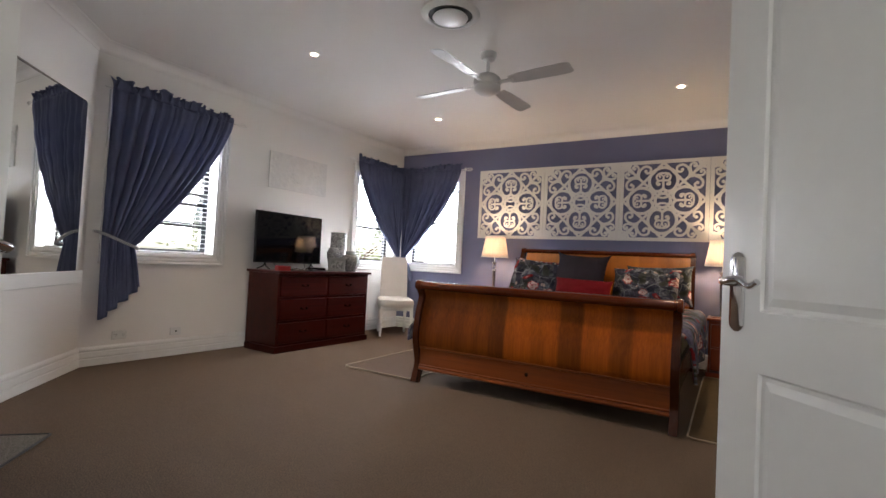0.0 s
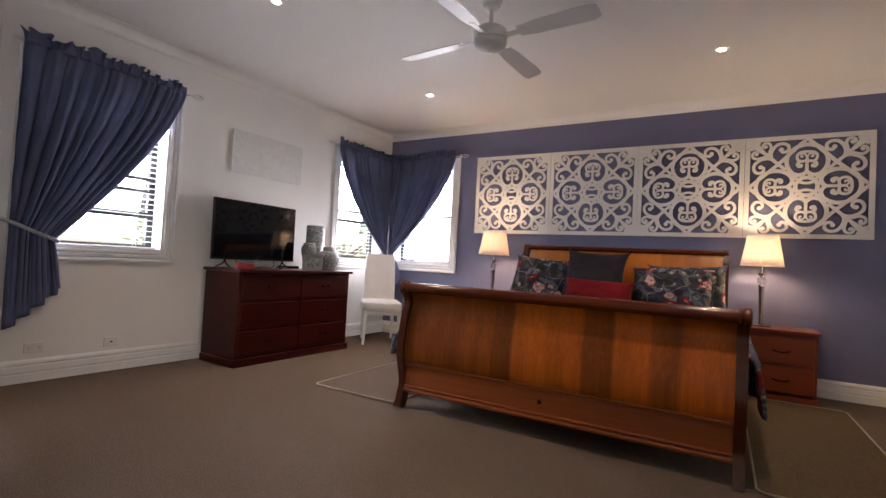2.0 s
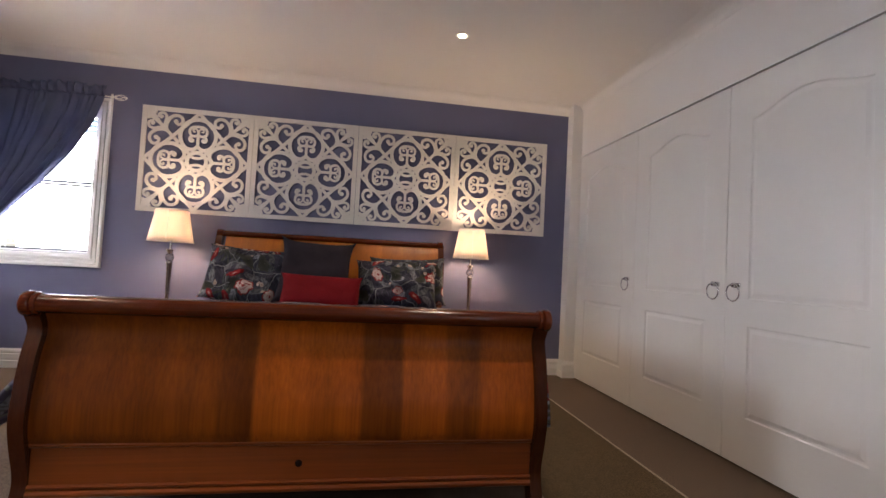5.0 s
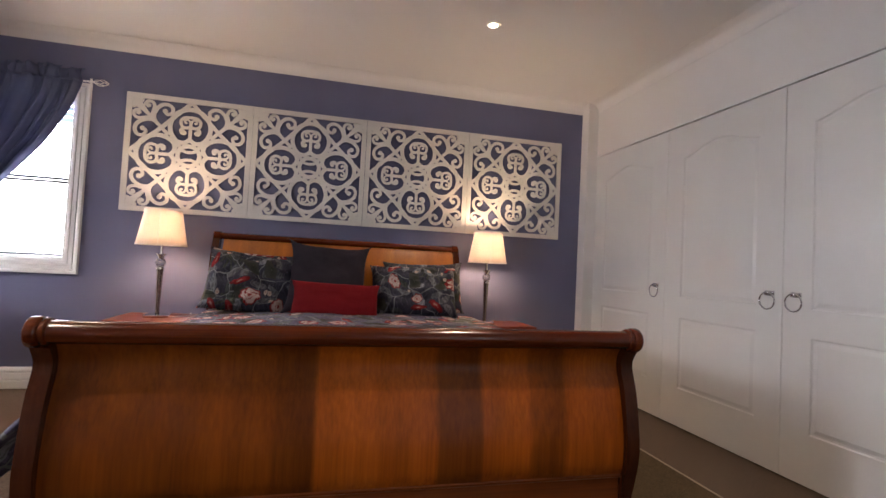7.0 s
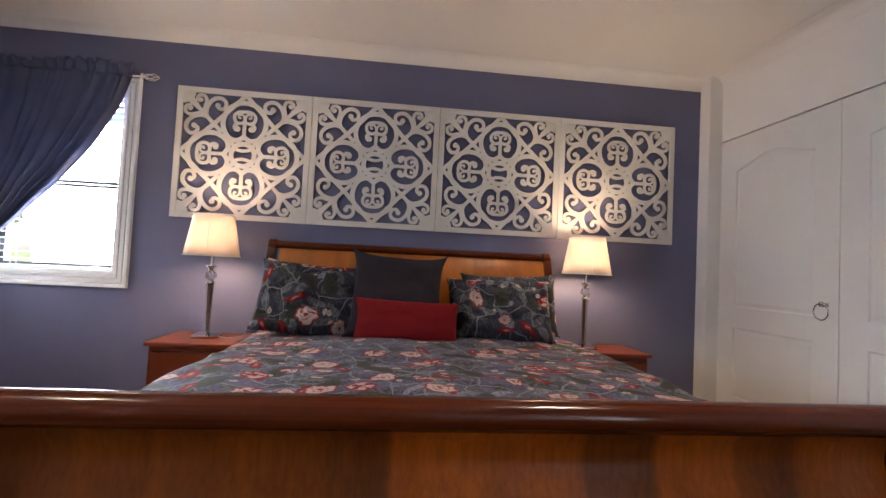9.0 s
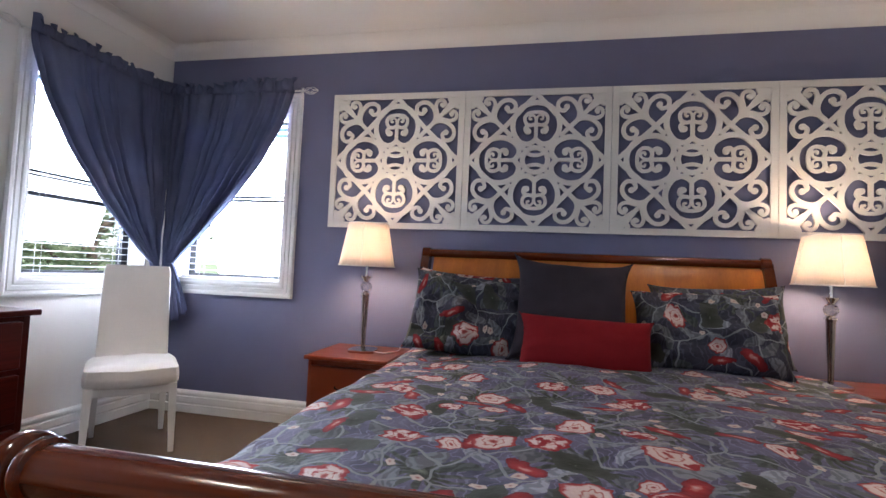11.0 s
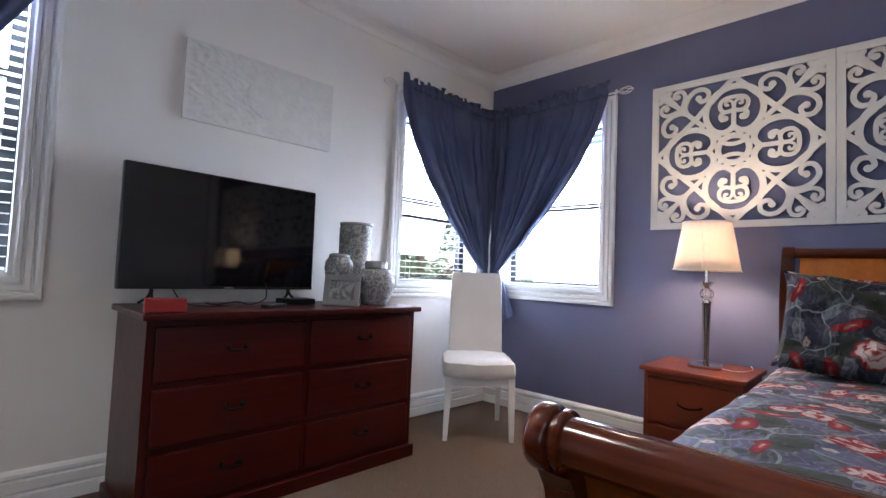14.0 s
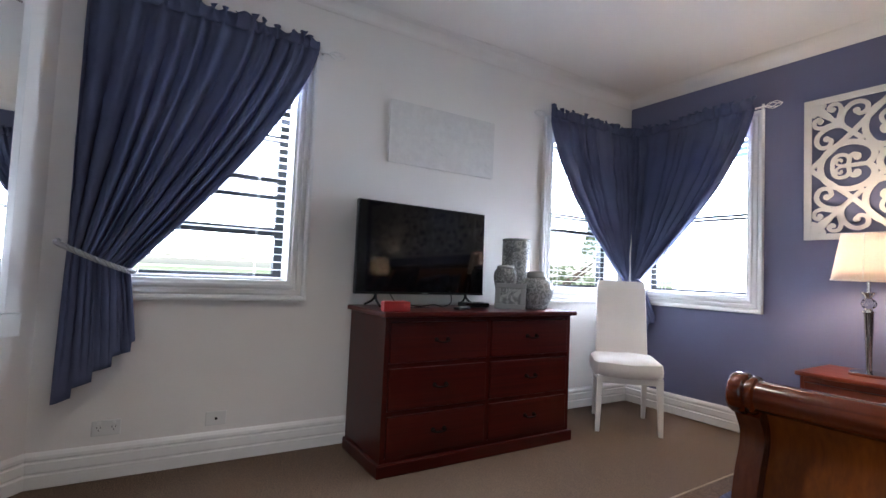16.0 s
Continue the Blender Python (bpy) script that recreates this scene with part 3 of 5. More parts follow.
def arch_loop(u0, u1, z0, z1, rise):
    """A panel whose top rises in a flat ogee."""
    pts = [(u0, z0), (u1, z0), (u1, z1)]
    if rise:
        for i in range(1, 16):
            f = i / 16
            pts.append((u1 + (u0 - u1) * f, z1 + rise * (0.5 - 0.5 * math.cos(2 * math.pi * f)) ** 0.8))
    return pts + [(u0, z1)]


def panel_door(bm, w, h, t, both=False, edge=0.125):
    """A moulded two-panel door leaf in (u, v, z): face at v = 0, body behind it."""
    loops = [arch_loop(edge, w - edge, 0.262, 0.757, 0), arch_loop(edge, w - edge, 0.905, h - 0.24, 0.075)]
    for face, sgn in ((0.0, -1),) + (((-t, 1),) if both else ()):
        edges = []
        outer = [bm.verts.new((u, face, z)) for u, z in ((0, 0), (w, 0), (w, h), (0, h))]
        edges += [bm.edges.new((outer[i], outer[(i + 1) % 4])) for i in range(4)]
        for lp in loops:
            prev = [bm.verts.new((p[0], face, p[1])) for p in lp]
            n = len(prev)
            edges += [bm.edges.new((prev[i], prev[(i + 1) % n])) for i in range(n)]
            for d, dep in ((0.006, 0.007), (0.016, 0.007), (0.036, 0.001)):
                cur = [bm.verts.new((p[0], face + sgn * dep, p[1])) for p in offset_loop(lp, d)]
                for i in range(n):
                    bm.faces.new((prev[i], prev[(i + 1) % n], cur[(i + 1) % n], cur[i]))
                prev = cur
            bm.faces.new(prev)
        bmesh.ops.triangle_fill(bm, edges=edges, use_beauty=True)
    back = -t
    a = [(0, 0), (w, 0), (w, h), (0, h)]
    for i in range(4):
        p, q = a[i], a[(i + 1) % 4]
        bm.faces.new([bm.verts.new(c) for c in ((p[0], 0, p[1]), (q[0], 0, q[1]), (q[0], back, q[1]), (p[0], back, p[1]))])
    if not both:
        bm.faces.new([bm.verts.new((u, back, z)) for u, z in a])
    bmesh.ops.remove_doubles(bm, verts=bm.verts, dist=1e-5)
    return bm


def ring_pull(parent, u, z):
    bm = cube(u - 0.030, u + 0.030, 0.0, 0.010, z - 0.014, z + 0.014, bev=0.003)
    box(bm, u - 0.012, u + 0.012, 0.012, 0.03, z - 0.008, z + 0.008, bev=0.003)
    h = part("ring_pull", bm, CHROME, parent, "chrome ring pull", True)
    n = 28
    pts = [(u + 0.047 * math.sin(2 * math.pi * i / n), 0.024, z - 0.042 + 0.047 * math.cos(2 * math.pi * i / n)) for i in range(n + 1)]
    part("ring", tube(bmesh.new(), pts, 0.0045, 8), CHROME, h, smooth=True)


for y0, y1, pull in ((6.882, 7.856, 0.085), (5.935, 6.877, 0.072), (4.972, 5.930, 0.878)):
    d = thing("wardrobe_door", ROBE @ pose(y0, 0, 0.012), "white moulded two-panel wardrobe door, closed, with ring pull", "wardrobe door", "wardrobe doors")
    part("leaf", panel_door(bmesh.new(), y1 - y0, 2.142, 0.035, edge=0.16), DOORW, d)
    ring_pull(d, pull, 0.978)
bm = bmesh.new()
box(bm, 4.96, 7.858, 0.001, 0.009, 2.160, 2.172)
ob = part("trim", bm, GLOSS)
ob.matrix_world = ROBE
tagged(ob, "thin white trim line over the wardrobe doors", "trim", kind="structure")


def lever_set(parent, u, z, way, v0, side):
    """Chrome long plate and a curved lever; side +1 on the face, -1 on the back."""
    n = 10
    lo = [(u + 0.024 * math.cos(a), z - 0.105 + 0.022 * math.sin(a)) for a in [math.pi + math.pi * i / n for i in range(n + 1)]]
    hi = [(u + 0.024 * math.cos(a), z + 0.055 + 0.022 * math.sin(a)) for a in [math.pi * i / n for i in range(n + 1)]]
    loop = lo + hi
    bm = bmesh.new()
    rows = [[(p[0], v0 + side * v, p[1]) for p in (offset_loop(loop, d))] for v, d in ((0.0, 0.0), (0.004, 0.0), (0.009, 0.006))]
    grid_faces(bm, rows, True, True)
    pl = part("handle_plate", bm, CHROME, parent, "chrome lever handle", True)
    pts = smooth_curve([(u, v0 + side * 0.008, z), (u, v0 + side * 0.045, z), (u + way * 0.02, v0 + side * 0.055, z + 0.002), (u + way * 0.06, v0 + side * 0.055, z + 0.008), (u + way * 0.095, v0 + side * 0.055, z - 0.008), (u + way * 0.12, v0 + side * 0.055, z + 0.004)], 26)
    part("lever", tube(bmesh.new(), pts, [0.011] * 6 + [0.009] * 12 + [0.0075] * 8, 10), CHROME, pl, smooth=True)


def entry_leaf(hinge, edge, face_flip):
    u = (Vector(edge) - Vector(hinge)).normalized()
    if face_flip:
        m = wall_frame((*hinge, 0.008), u)
        d = thing("door_1", m, "white moulded panel door, standing open", "door", kind="structure")
        w0, way = 0.82 - 0.055, -1
    else:
        m = wall_frame((*edge, 0.008), -u)
        d = thing("door_2", m, "white moulded panel door, standing open", "door", kind="structure")
        w0, way = 0.055, 1
    part("leaf", panel_door(bmesh.new(), 0.82, 2.04, 0.036, True), DOORW, d)
    lever_set(d, w0, 0.975, way, 0.0, 1)
    lever_set(d, w0, 0.975, way, -0.036, -1)
    e = 0.0 if way > 0 else 0.82
    part("latch_plate", cube(e - 0.004, e + 0.004, -0.03, -0.006, 0.93, 1.02, bev=0.001), PLATE, d)


entry_leaf((0.14, 3.0), (-0.39, 3.62), True)
entry_leaf((-1.02, 1.84), (-1.52, 2.46), False)
bm = bmesh.new()
for a, b in ((1.175, 1.245), (2.885, 2.955)):
    box(bm, a, b, 0.0, 0.018, 0, 2.13, bev=0.004)
box(bm, 1.245, 2.885, 0.0, 0.018, 2.06, 2.13, bev=0.004)
ob = part("trim", bm, GLOSS)
ob.matrix_world = ENTRY
tagged(ob, "white architrave round the double doorway", "trim", kind="structure")


# ---- mirror on the diagonal wall ----
mir = thing("wall_mirror", MIRR @ pose(0.085, 0.0, 0.69), "large wall mirror in a plain white frame", "mirror")
W_, H_ = 1.40, 1.43
part("frame_side", cube(0.062, 0.098, 0.002, 0.030, 0.102, H_, bev=0.004), GLOSS, mir)
part("frame_side", cube(W_ - 0.098, W_ - 0.062, 0.002, 0.030, 0.102, H_, bev=0.004), GLOSS, mir)
part("frame_bottom", cube(0, W_, 0.002, 0.035, 0, 0.10, bev=0.004), GLOSS, mir, "deep white bottom rail")
part("frame_top", cube(0.10, W_ - 0.10, 0.002, 0.026, H_ - 0.016, H_, bev=0.004), NICKEL, mir, "thin dark top rail")
glass = part("glass", cube(0.096, W_ - 0.096, 0.004, 0.016, 0.098, H_ - 0.014), MIRROR, mir)
glass.matrix_basis = pose(W_, 0, 0) @ pose(0, 0, 0, 0, 0, -0.6) @ pose(-W_, 0, 0)


# ---- curtains ----
def cloth(ob):
    md = ob.modifiers.new("thickness", "SOLIDIFY")
    md.thickness, md.offset = 0.002, 0


def curtain(m, top, knot, tail, hang, lab, folds, seed, knot_z=(1.10, 0.99), power=1.37, gap=0.06):
    """A rod-pocket curtain held to one side. top: (fixed edge, free edge) along the rod; knot: the same two edges at the tie; tail: edges at the hem;
    hang: hem heights at the two edges."""
    rnd = random.Random(seed)
    cu = thing("curtain", m, lab, "curtain", "tied back curtains")
    nu, zt = 150, 2.315
    ph = [rnd.uniform(0, 6.28) for _ in range(8)]

    def fold(f, k):
        w = folds * 1.25 * f + 0.9 * noise.noise((f * folds * 0.55 + ph[0], 0.35 * k, ph[1]))
        big = (1.8 * abs(math.sin(math.pi * w)) ** 0.75 - 0.9) * (0.65 + 0.5 * noise.noise((f * folds * 0.8, k * 0.7, ph[2])))
        fine = math.sin(2 * math.pi * w * 1.9 + ph[3]) * (0.6 + 0.8 * noise.noise((f * 9, 0, ph[3])))
        return 1.25 * big * min(1, 0.45 + 1.6 * k) + fine * max(0.10, 0.42 - 0.7 * k)

    def at(f, t):
        """t from 0 at the rod to 1 at the tie."""
        zk = knot_z[0] + (knot_z[1] - knot_z[0]) * f
        z = zt + (zk - zt) * t
        fixed = top[0] + (knot[0] - top[0]) * t ** 1.2
        free = top[1] + (knot[1] - top[1]) * t ** power
        u = fixed + (free - fixed) * f
        amp = (0.022 + 0.018 * min(1, t * 2.2)) * (1 - 0.4 * t)
        belly = 0.018 * math.sin(math.pi * t) * f
        ripple = 0.004 * math.sin(23 * z + 9 * f + ph[4])
        return Vector((u + 0.25 * amp * math.cos(2 * math.pi * folds * f + ph[5]) * t, gap + belly + amp * fold(f, t) + ripple, z))

    rows = []
    for i in range(34):
        rows.append([at(j / nu, i / 33) for j in range(nu + 1)])
    for i in range(1, 17):
        t = i / 16
        row = []
        for j in range(nu + 1):
            f = j / nu
            p = at(f, 1.0)
            step = math.floor(f * 4.2) / 4.2
            hem = hang[0] + (hang[1] - hang[0]) * (0.65 * step + 0.35 * f)
            u1 = tail[0] + (tail[1] - tail[0]) * f
            e = t ** 0.8
            row.append(Vector((p.x + (u1 - p.x) * e, p.y + (gap + 0.035 + 0.012 * fold(f * 0.4, 1.5) - p.y) * e, p.z + (hem - p.z) * t)))
        rows.append(row)
    bm = bmesh.new()
    grid_faces(bm, rows)
    cloth(part("drape", bm, CURTAIN, cu, smooth=True))
    rows = []
    for i in range(7):
        h = i / 6
        row = []
        for j in range(nu * 2 + 1):
            f = j / nu / 2
            u = top[0] + (top[1] - top[0]) * f
            s = (u - top[0]) * 15.0
            a = 2 * math.pi * (s + 0.75 * noise.noise((s * 0.8, ph[6], 0)))
            lean = noise.noise((s * 0.6, ph[7], 3))
            w = math.asin(0.97 * math.sin(a)) * 0.62 * (0.9 + 0.6 * lean) + 0.3 * math.sin(2.3 * a + ph[3]) * h
            up = 0.074 + 0.038 * noise.noise((s * 0.7, ph[1], 5)) + 0.026 * noise.noise((s * 1.7, ph[2], 1))
            row.append((u + 0.030 * h * h * math.cos(a + 0.6 * lean), gap + 0.006 + 0.030 * h * w + 0.024 * lean * h * h + 0.006 * math.sin(math.pi * h), zt - 0.012 + (up + 0.012) * (h - 0.10 * h * h * abs(w))))
        rows.append(row)
    bm = bmesh.new()
    grid_faces(bm, rows)
    cloth(part("ruffle", bm, CURTAIN, cu, smooth=True))
    return cu


def cage_finial(bm, p, d):
    p, d = Vector(p), Vector(d)
    a, b = d.orthogonal().normalized(), d.cross(d.orthogonal().normalized())
    for k in range(5):
        pts = []
        for i in range(13):
            f = i / 12
            ang = 2 * math.pi * k / 5 + 2.0 * f
            r = 0.024 * math.sin(math.pi * f) ** 0.7
            pts.append(p + d * (0.105 * f) + r * (math.cos(ang) * a + math.sin(ang) * b))
        tube(bm, pts, 0.0028, 5)


def curtain_rod(m, u0, u1, left, right, gap=0.06):
    r = thing("curtain_rod", m, "thin white curtain rod with twisted cage finials", "curtain rod", "curtain rods")
    part("pole", tube(bmesh.new(), [(u0, gap - 0.022, 2.315), (u1, gap - 0.022, 2.315)], 0.007, 10), GLOSS, r, smooth=True)
    for on, u, d in ((left, u0, -1), (right, u1, 1)):
        if on:
            bm = bmesh.new()
            cage_finial(bm, (u, gap - 0.022, 2.315), (d, 0, 0))
            part("finial", bm, GLOSS, r, smooth=True)
            bm = cube(u - d * 0.03 - 0.008, u - d * 0.03 + 0.008, 0.0, 0.006, 2.28, 2.35)
            tube(bm, [(u - d * 0.03, 0.004, 2.315), (u - d * 0.03, gap - 0.022, 2.315)], 0.006, 8)
            part("bracket", bm, GLOSS, r)


def rope_tie(m, pts, lab):
    r = thing("curtain_tieback", m, lab, "tieback", "curtain tiebacks")
    c = smooth_curve(pts, 170)
    for s in range(3):
        row = []
        for i, p in enumerate(c):
            ang = i * 0.42 + s * 2.094
            d = (c[min(i + 1, 169)] - c[max(i - 1, 0)]).normalized()
            a = d.orthogonal().normalized()
            row.append(p + 0.008 * (math.cos(ang) * a + math.sin(ang) * d.cross(a)))
        part("strand", tube(bmesh.new(), row, 0.0056, 7), ROPE, r, smooth=True)
    return r


curtain(TV, (3.955, 2.865), (3.95, 3.715), (3.965, 3.665), (0.385, 0.665), "slate blue gathered curtain tied to one side over the window", 8.5, 3)
curtain_rod(TV, 2.80, 4.0, True, False)
rope = rope_tie(TV, [(3.995, 0.02, 1.112), (3.985, 0.10, 1.10), (3.93, 0.135, 1.075), (3.83, 0.145, 1.03), (3.73, 0.135, 0.992), (3.695, 0.08, 0.985), (3.72, 0.03, 0.995)], "twisted silver-grey rope holding the curtain back")
bm = lathe(bmesh.new(), [(0.016, 0), (0.016, 0.006), (0.007, 0.012), (0.007, 0.03), (0.012, 0.036), (0.010, 0.044)], 14)
bmesh.ops.rotate(bm, verts=bm.verts, matrix=Matrix.Rotation(radians(-90), 3, "X"))
bmesh.ops.translate(bm, verts=bm.verts, vec=(3.995, 0.0, 1.112))
part("hook", bm, GLOSS, rope, "white wall hook", True)
curtain(TV, (0.045, 1.035), (0.085, 0.14), (0.06, 0.17), (0.60, 0.66), "slate blue gathered curtain drawn into the room corner", 8, 8, (1.07, 1.06), 1.72)
curtain(BLUE, (5.31, 4.31), (5.275, 5.195), (5.25, 5.02), (0.56, 0.74), "slate blue gathered curtain drawn into the room corner", 8, 5, (1.07, 1.06), 1.52)
curtain_rod(TV, 0.03, 1.075, False, True)
curtain_rod(BLUE, 4.25, 5.33, True, False)
rope_tie(BLUE, [(5.33, 0.03, 1.03), (5.30, 0.12, 1.01), (5.235, 0.125, 1.0), (5.21, 0.10, 1.0), (5.22, 0.03, 1.02)], "twisted silver-grey rope round the corner curtains")


# ---- fretwork panels over the bed ----
def fret_mesh():
    """Scrollwork: distance to a few strokes with eightfold symmetry, cut out as one board of unit half-width."""
    n = 210
    ax = np.linspace(-1, 1, n)
    X, Y = np.meshgrid(ax, ax, indexing="ij")
    gx, gy = np.maximum(np.abs(X), np.abs(Y)), np.minimum(np.abs(X), np.abs(Y))   # one octant: 0 <= gy <= gx
    field = np.full(X.shape, 9.0)

    def stroke(pts, w0, w1=None):
        nonlocal field
        pts = np.array(pts, float)
        w = np.linspace(w0, w1 if w1 is not None else w0, len(pts) - 1)
        for (a, b), r in zip(zip(pts, pts[1:]), w):
            d = b - a
            k = np.clip(((gx - a[0]) * d[0] + (gy - a[1]) * d[1]) / (d @ d), 0, 1)
            field = np.minimum(field, np.hypot(gx - a[0] - k * d[0], gy - a[1] - k * d[1]) - (r + 0.003 if r > 0.0185 else r + 0.001))

    w = 0.032

    def curve(pts, w0, w1=None, n_=24):
        stroke([(p.x, p.y) for p in smooth_curve([(*q, 0) for q in pts], n_)], w0, w1)

    stroke([(0.93, 0.0), (0.45, 0.45)], 0.029)                                                   # diamond
    stroke([(0.12, 0.12), (0.27, 0.27)], 0.026)                                              # cross from the middle ring
    stroke([(0.35, 0.35), (0.72, 0.72)], 0.026)                                              # stem to the corner
    field = np.minimum(field, np.abs(np.hypot(X, Y) - 0.172) - 0.035)                        # middle ring
    arc = [(0.49 + 0.32 * math.cos(radians(d)), 0.32 * math.sin(radians(d)), 0) for d in range(0, 141, 10)]
    stroke([q[:2] for q in arc], w)                                                          # round of each arm
    curve([arc[-1][:2], (0.222, 0.13), (0.235, 0.065), (0.285, 0.0)], w)                     # cusp of the heart
    stroke([(0.27, 0.0), (0.50, 0.0)], 0.023)
    curve([(0.50, 0.02), (0.487, 0.085), (0.52, 0.142), (0.60, 0.155), (0.655, 0.11), (0.672, 0.04), (0.672, 0.0)], 0.020)   # head
    curve([(0.50, 0.012), (0.58, 0.010), (0.628, 0.040), (0.618, 0.088), (0.578, 0.092), (0.575, 0.066)], 0.013, 0.014)       # curl
    curve([(0.49, 0.10), (0.445, 0.145), (0.395, 0.130), (0.398, 0.098)], 0.022, 0.028)      # lower curl
    stroke([(0.402, 0.100), (0.404, 0.100)], 0.036)
    curve([(0.49, 0.52), (0.62, 0.575), (0.75, 0.545), (0.838, 0.465), (0.852, 0.37), (0.80, 0.295), (0.715, 0.30), (0.685, 0.375), (0.735, 0.415)], 0.027, 0.022, 40)
    stroke([(0.735, 0.408), (0.737, 0.408)], 0.036)
    curve([(0.585, 0.585), (0.68, 0.600), (0.79, 0.575), (0.868, 0.605), (0.880, 0.675), (0.835, 0.715), (0.795, 0.680), (0.812, 0.655)], 0.023, 0.018, 36)
    stroke([(0.812, 0.662), (0.814, 0.662)], 0.026)
    curve([(0.70, 0.70), (0.78, 0.78), (0.855, 0.855)], 0.030, 0.064)                          # corner leaf
    stroke([(0.82, 0.82), (0.895, 0.775)], 0.03, 0.010)
    stroke([(0.84, 0.84), (0.95, 0.95)], 0.034)
    field = np.maximum(field, gx - 0.95)                                                     # ends under the border
    band = np.abs(np.hypot(X, np.abs(Y) - 0.30) - 0.235) - 0.024
    field = np.minimum(field, np.where(np.hypot(X, Y) < 0.17, band, 9.0))
    return ax, -field


def fret_panel(size, depth):
    ax, f = fret_mesh()
    n = len(ax)
    bm = bmesh.new()
    cache = {}

    def vert(key, p):
        if key not in cache:
            cache[key] = bm.verts.new((p[0] * size / 2, 0, p[1] * size / 2))
        return cache[key]

    for i in range(n - 1):
        for j in range(n - 1):
            cs = [(i, j), (i + 1, j), (i + 1, j + 1), (i, j + 1)]
            vals = [f[c] for c in cs]
            if max(vals) <= 0:
                continue
            poly = []
            for k in range(4):
                a, b, va, vb = cs[k], cs[(k + 1) % 4], vals[k], vals[(k + 1) % 4]
                if va > 0:
                    poly.append(vert(a, (ax[a[0]], ax[a[1]])))
                if (va > 0) != (vb > 0):
                    s = va / (va - vb)
                    poly.append(vert(tuple(sorted((a, b))), (ax[a[0]] + (ax[b[0]] - ax[a[0]]) * s, ax[a[1]] + (ax[b[1]] - ax[a[1]]) * s)))
            if len(poly) > 2:
                try:
                    bm.faces.new(poly)
                except ValueError:
                    pass
    front = bm.faces[:]
    r = bmesh.ops.extrude_face_region(bm, geom=front)
    bmesh.ops.translate(bm, verts=[v for v in r["geom"] if isinstance(v, bmesh.types.BMVert)], vec=(0, depth, 0))
    return bm


fret = thing("fretwork_panel", pose(-3.366 + 0.4625, 7.956, 1.8205), "cream scroll-cut fretwork panel on the blue wall", "wall panel", "row of fretwork panels")
part("scrollwork", fret_panel(0.922, 0.012), FRET, fret)
hs, ins = 0.461, 0.461 * 0.915
bm = bmesh.new()
rows = [[(sx * h, v, sz * h) for v, h in ((-0.002, ins), (-0.002, hs), (0.012, hs), (0.012, ins))] for sx, sz in ((-1, -1), (1, -1), (1, 1), (-1, 1))]
grid_faces(bm, rows + [rows[0]], True, False)
bmesh.ops.remove_doubles(bm, verts=bm.verts, dist=1e-5)
part("border", bm, FRET, fret)
for k in (1, 2, 3):
    copy_thing(fret, pose(-3.366 + 0.4625 + 0.925 * k, 7.956, 1.8205))


# ---- bed ----
BX0, BX1 = -2.600, -0.625
bed = thing("sleigh_bed", pose(0, 0, 0), "polished cherry king size sleigh bed", "bed")
foot_line = [(-0.028, 0.285), (-0.050, 0.33), (-0.054, 0.40), (-0.046, 0.48), (-0.018, 0.60), (0.010, 0.68), (0.008, 0.73), (-0.014, 0.775)]


def sheet(line, t, y0, sgn=1, n=30):
    """Outline of (y, z) round a curved centre line of thickness t."""
    c = smooth_curve([(a, b, 0) for a, b in line], n)
    f, b = [], []
    for i, p in enumerate(c):
        d = (c[min(i + 1, n - 1)] - c[max(i - 1, 0)]).normalized()
        k = Vector((-d.y, d.x, 0)) * t / 2
        f.append((y0 + sgn * (p.x - k.x), p.y - k.y))
        b.append((y0 + sgn * (p.x + k.x), p.y + k.y))
    return f + b[::-1]


FY = 5.475
part("footboard_panel", extrude_x(bmesh.new(), sheet(foot_line, 0.022, FY), BX0 + 0.04, BX1 - 0.04), CHERRY, bed, "cherry veneer panel with dark and light vertical bands", True)
post_line = [(-0.055, 0.0), (-0.035, 0.06), (-0.010, 0.14), (-0.012, 0.20), (-0.034, 0.28), (-0.055, 0.38), (-0.047, 0.48), (-0.024, 0.60), (0.004, 0.68), (0.002, 0.73), (-0.024, 0.775)]
for a, b in ((BX0, BX0 + 0.05), (BX1 - 0.05, BX1)):
    part("footboard_post", extrude_x(bmesh.new(), sheet(post_line, 0.072, FY), a, b), CHERRYZ, bed, smooth=True)
roll = [(0.0, 0.0), (0.034, 0.0), (0.043, 0.004), (0.046, 0.010), (0.046, 0.030), (0.043, 0.034), (0.037, 0.036), (0.037, 0.041), (0.042, 0.043), (0.043, 0.048), (0.041, 0.053)]
ln = BX1 - BX0 + 0.02
prof = roll + [(0.0345, 0.056), (0.0345, ln - 0.056)] + [(r, ln - z) for r, z in roll[::-1]]


def roll_rail(name, y, z, parent, k=1.0):
    bm = lathe(bmesh.new(), [(r * k, q) for r, q in prof[1:-1]], 26)
    bmesh.ops.rotate(bm, verts=bm.verts, matrix=Matrix.Rotation(radians(90), 3, "Y"))
    bmesh.ops.translate(bm, verts=bm.verts, vec=(BX0 - 0.01, y, z))
    return part(name, bm, CHERRYX, parent, "polished rolled top rail", True)


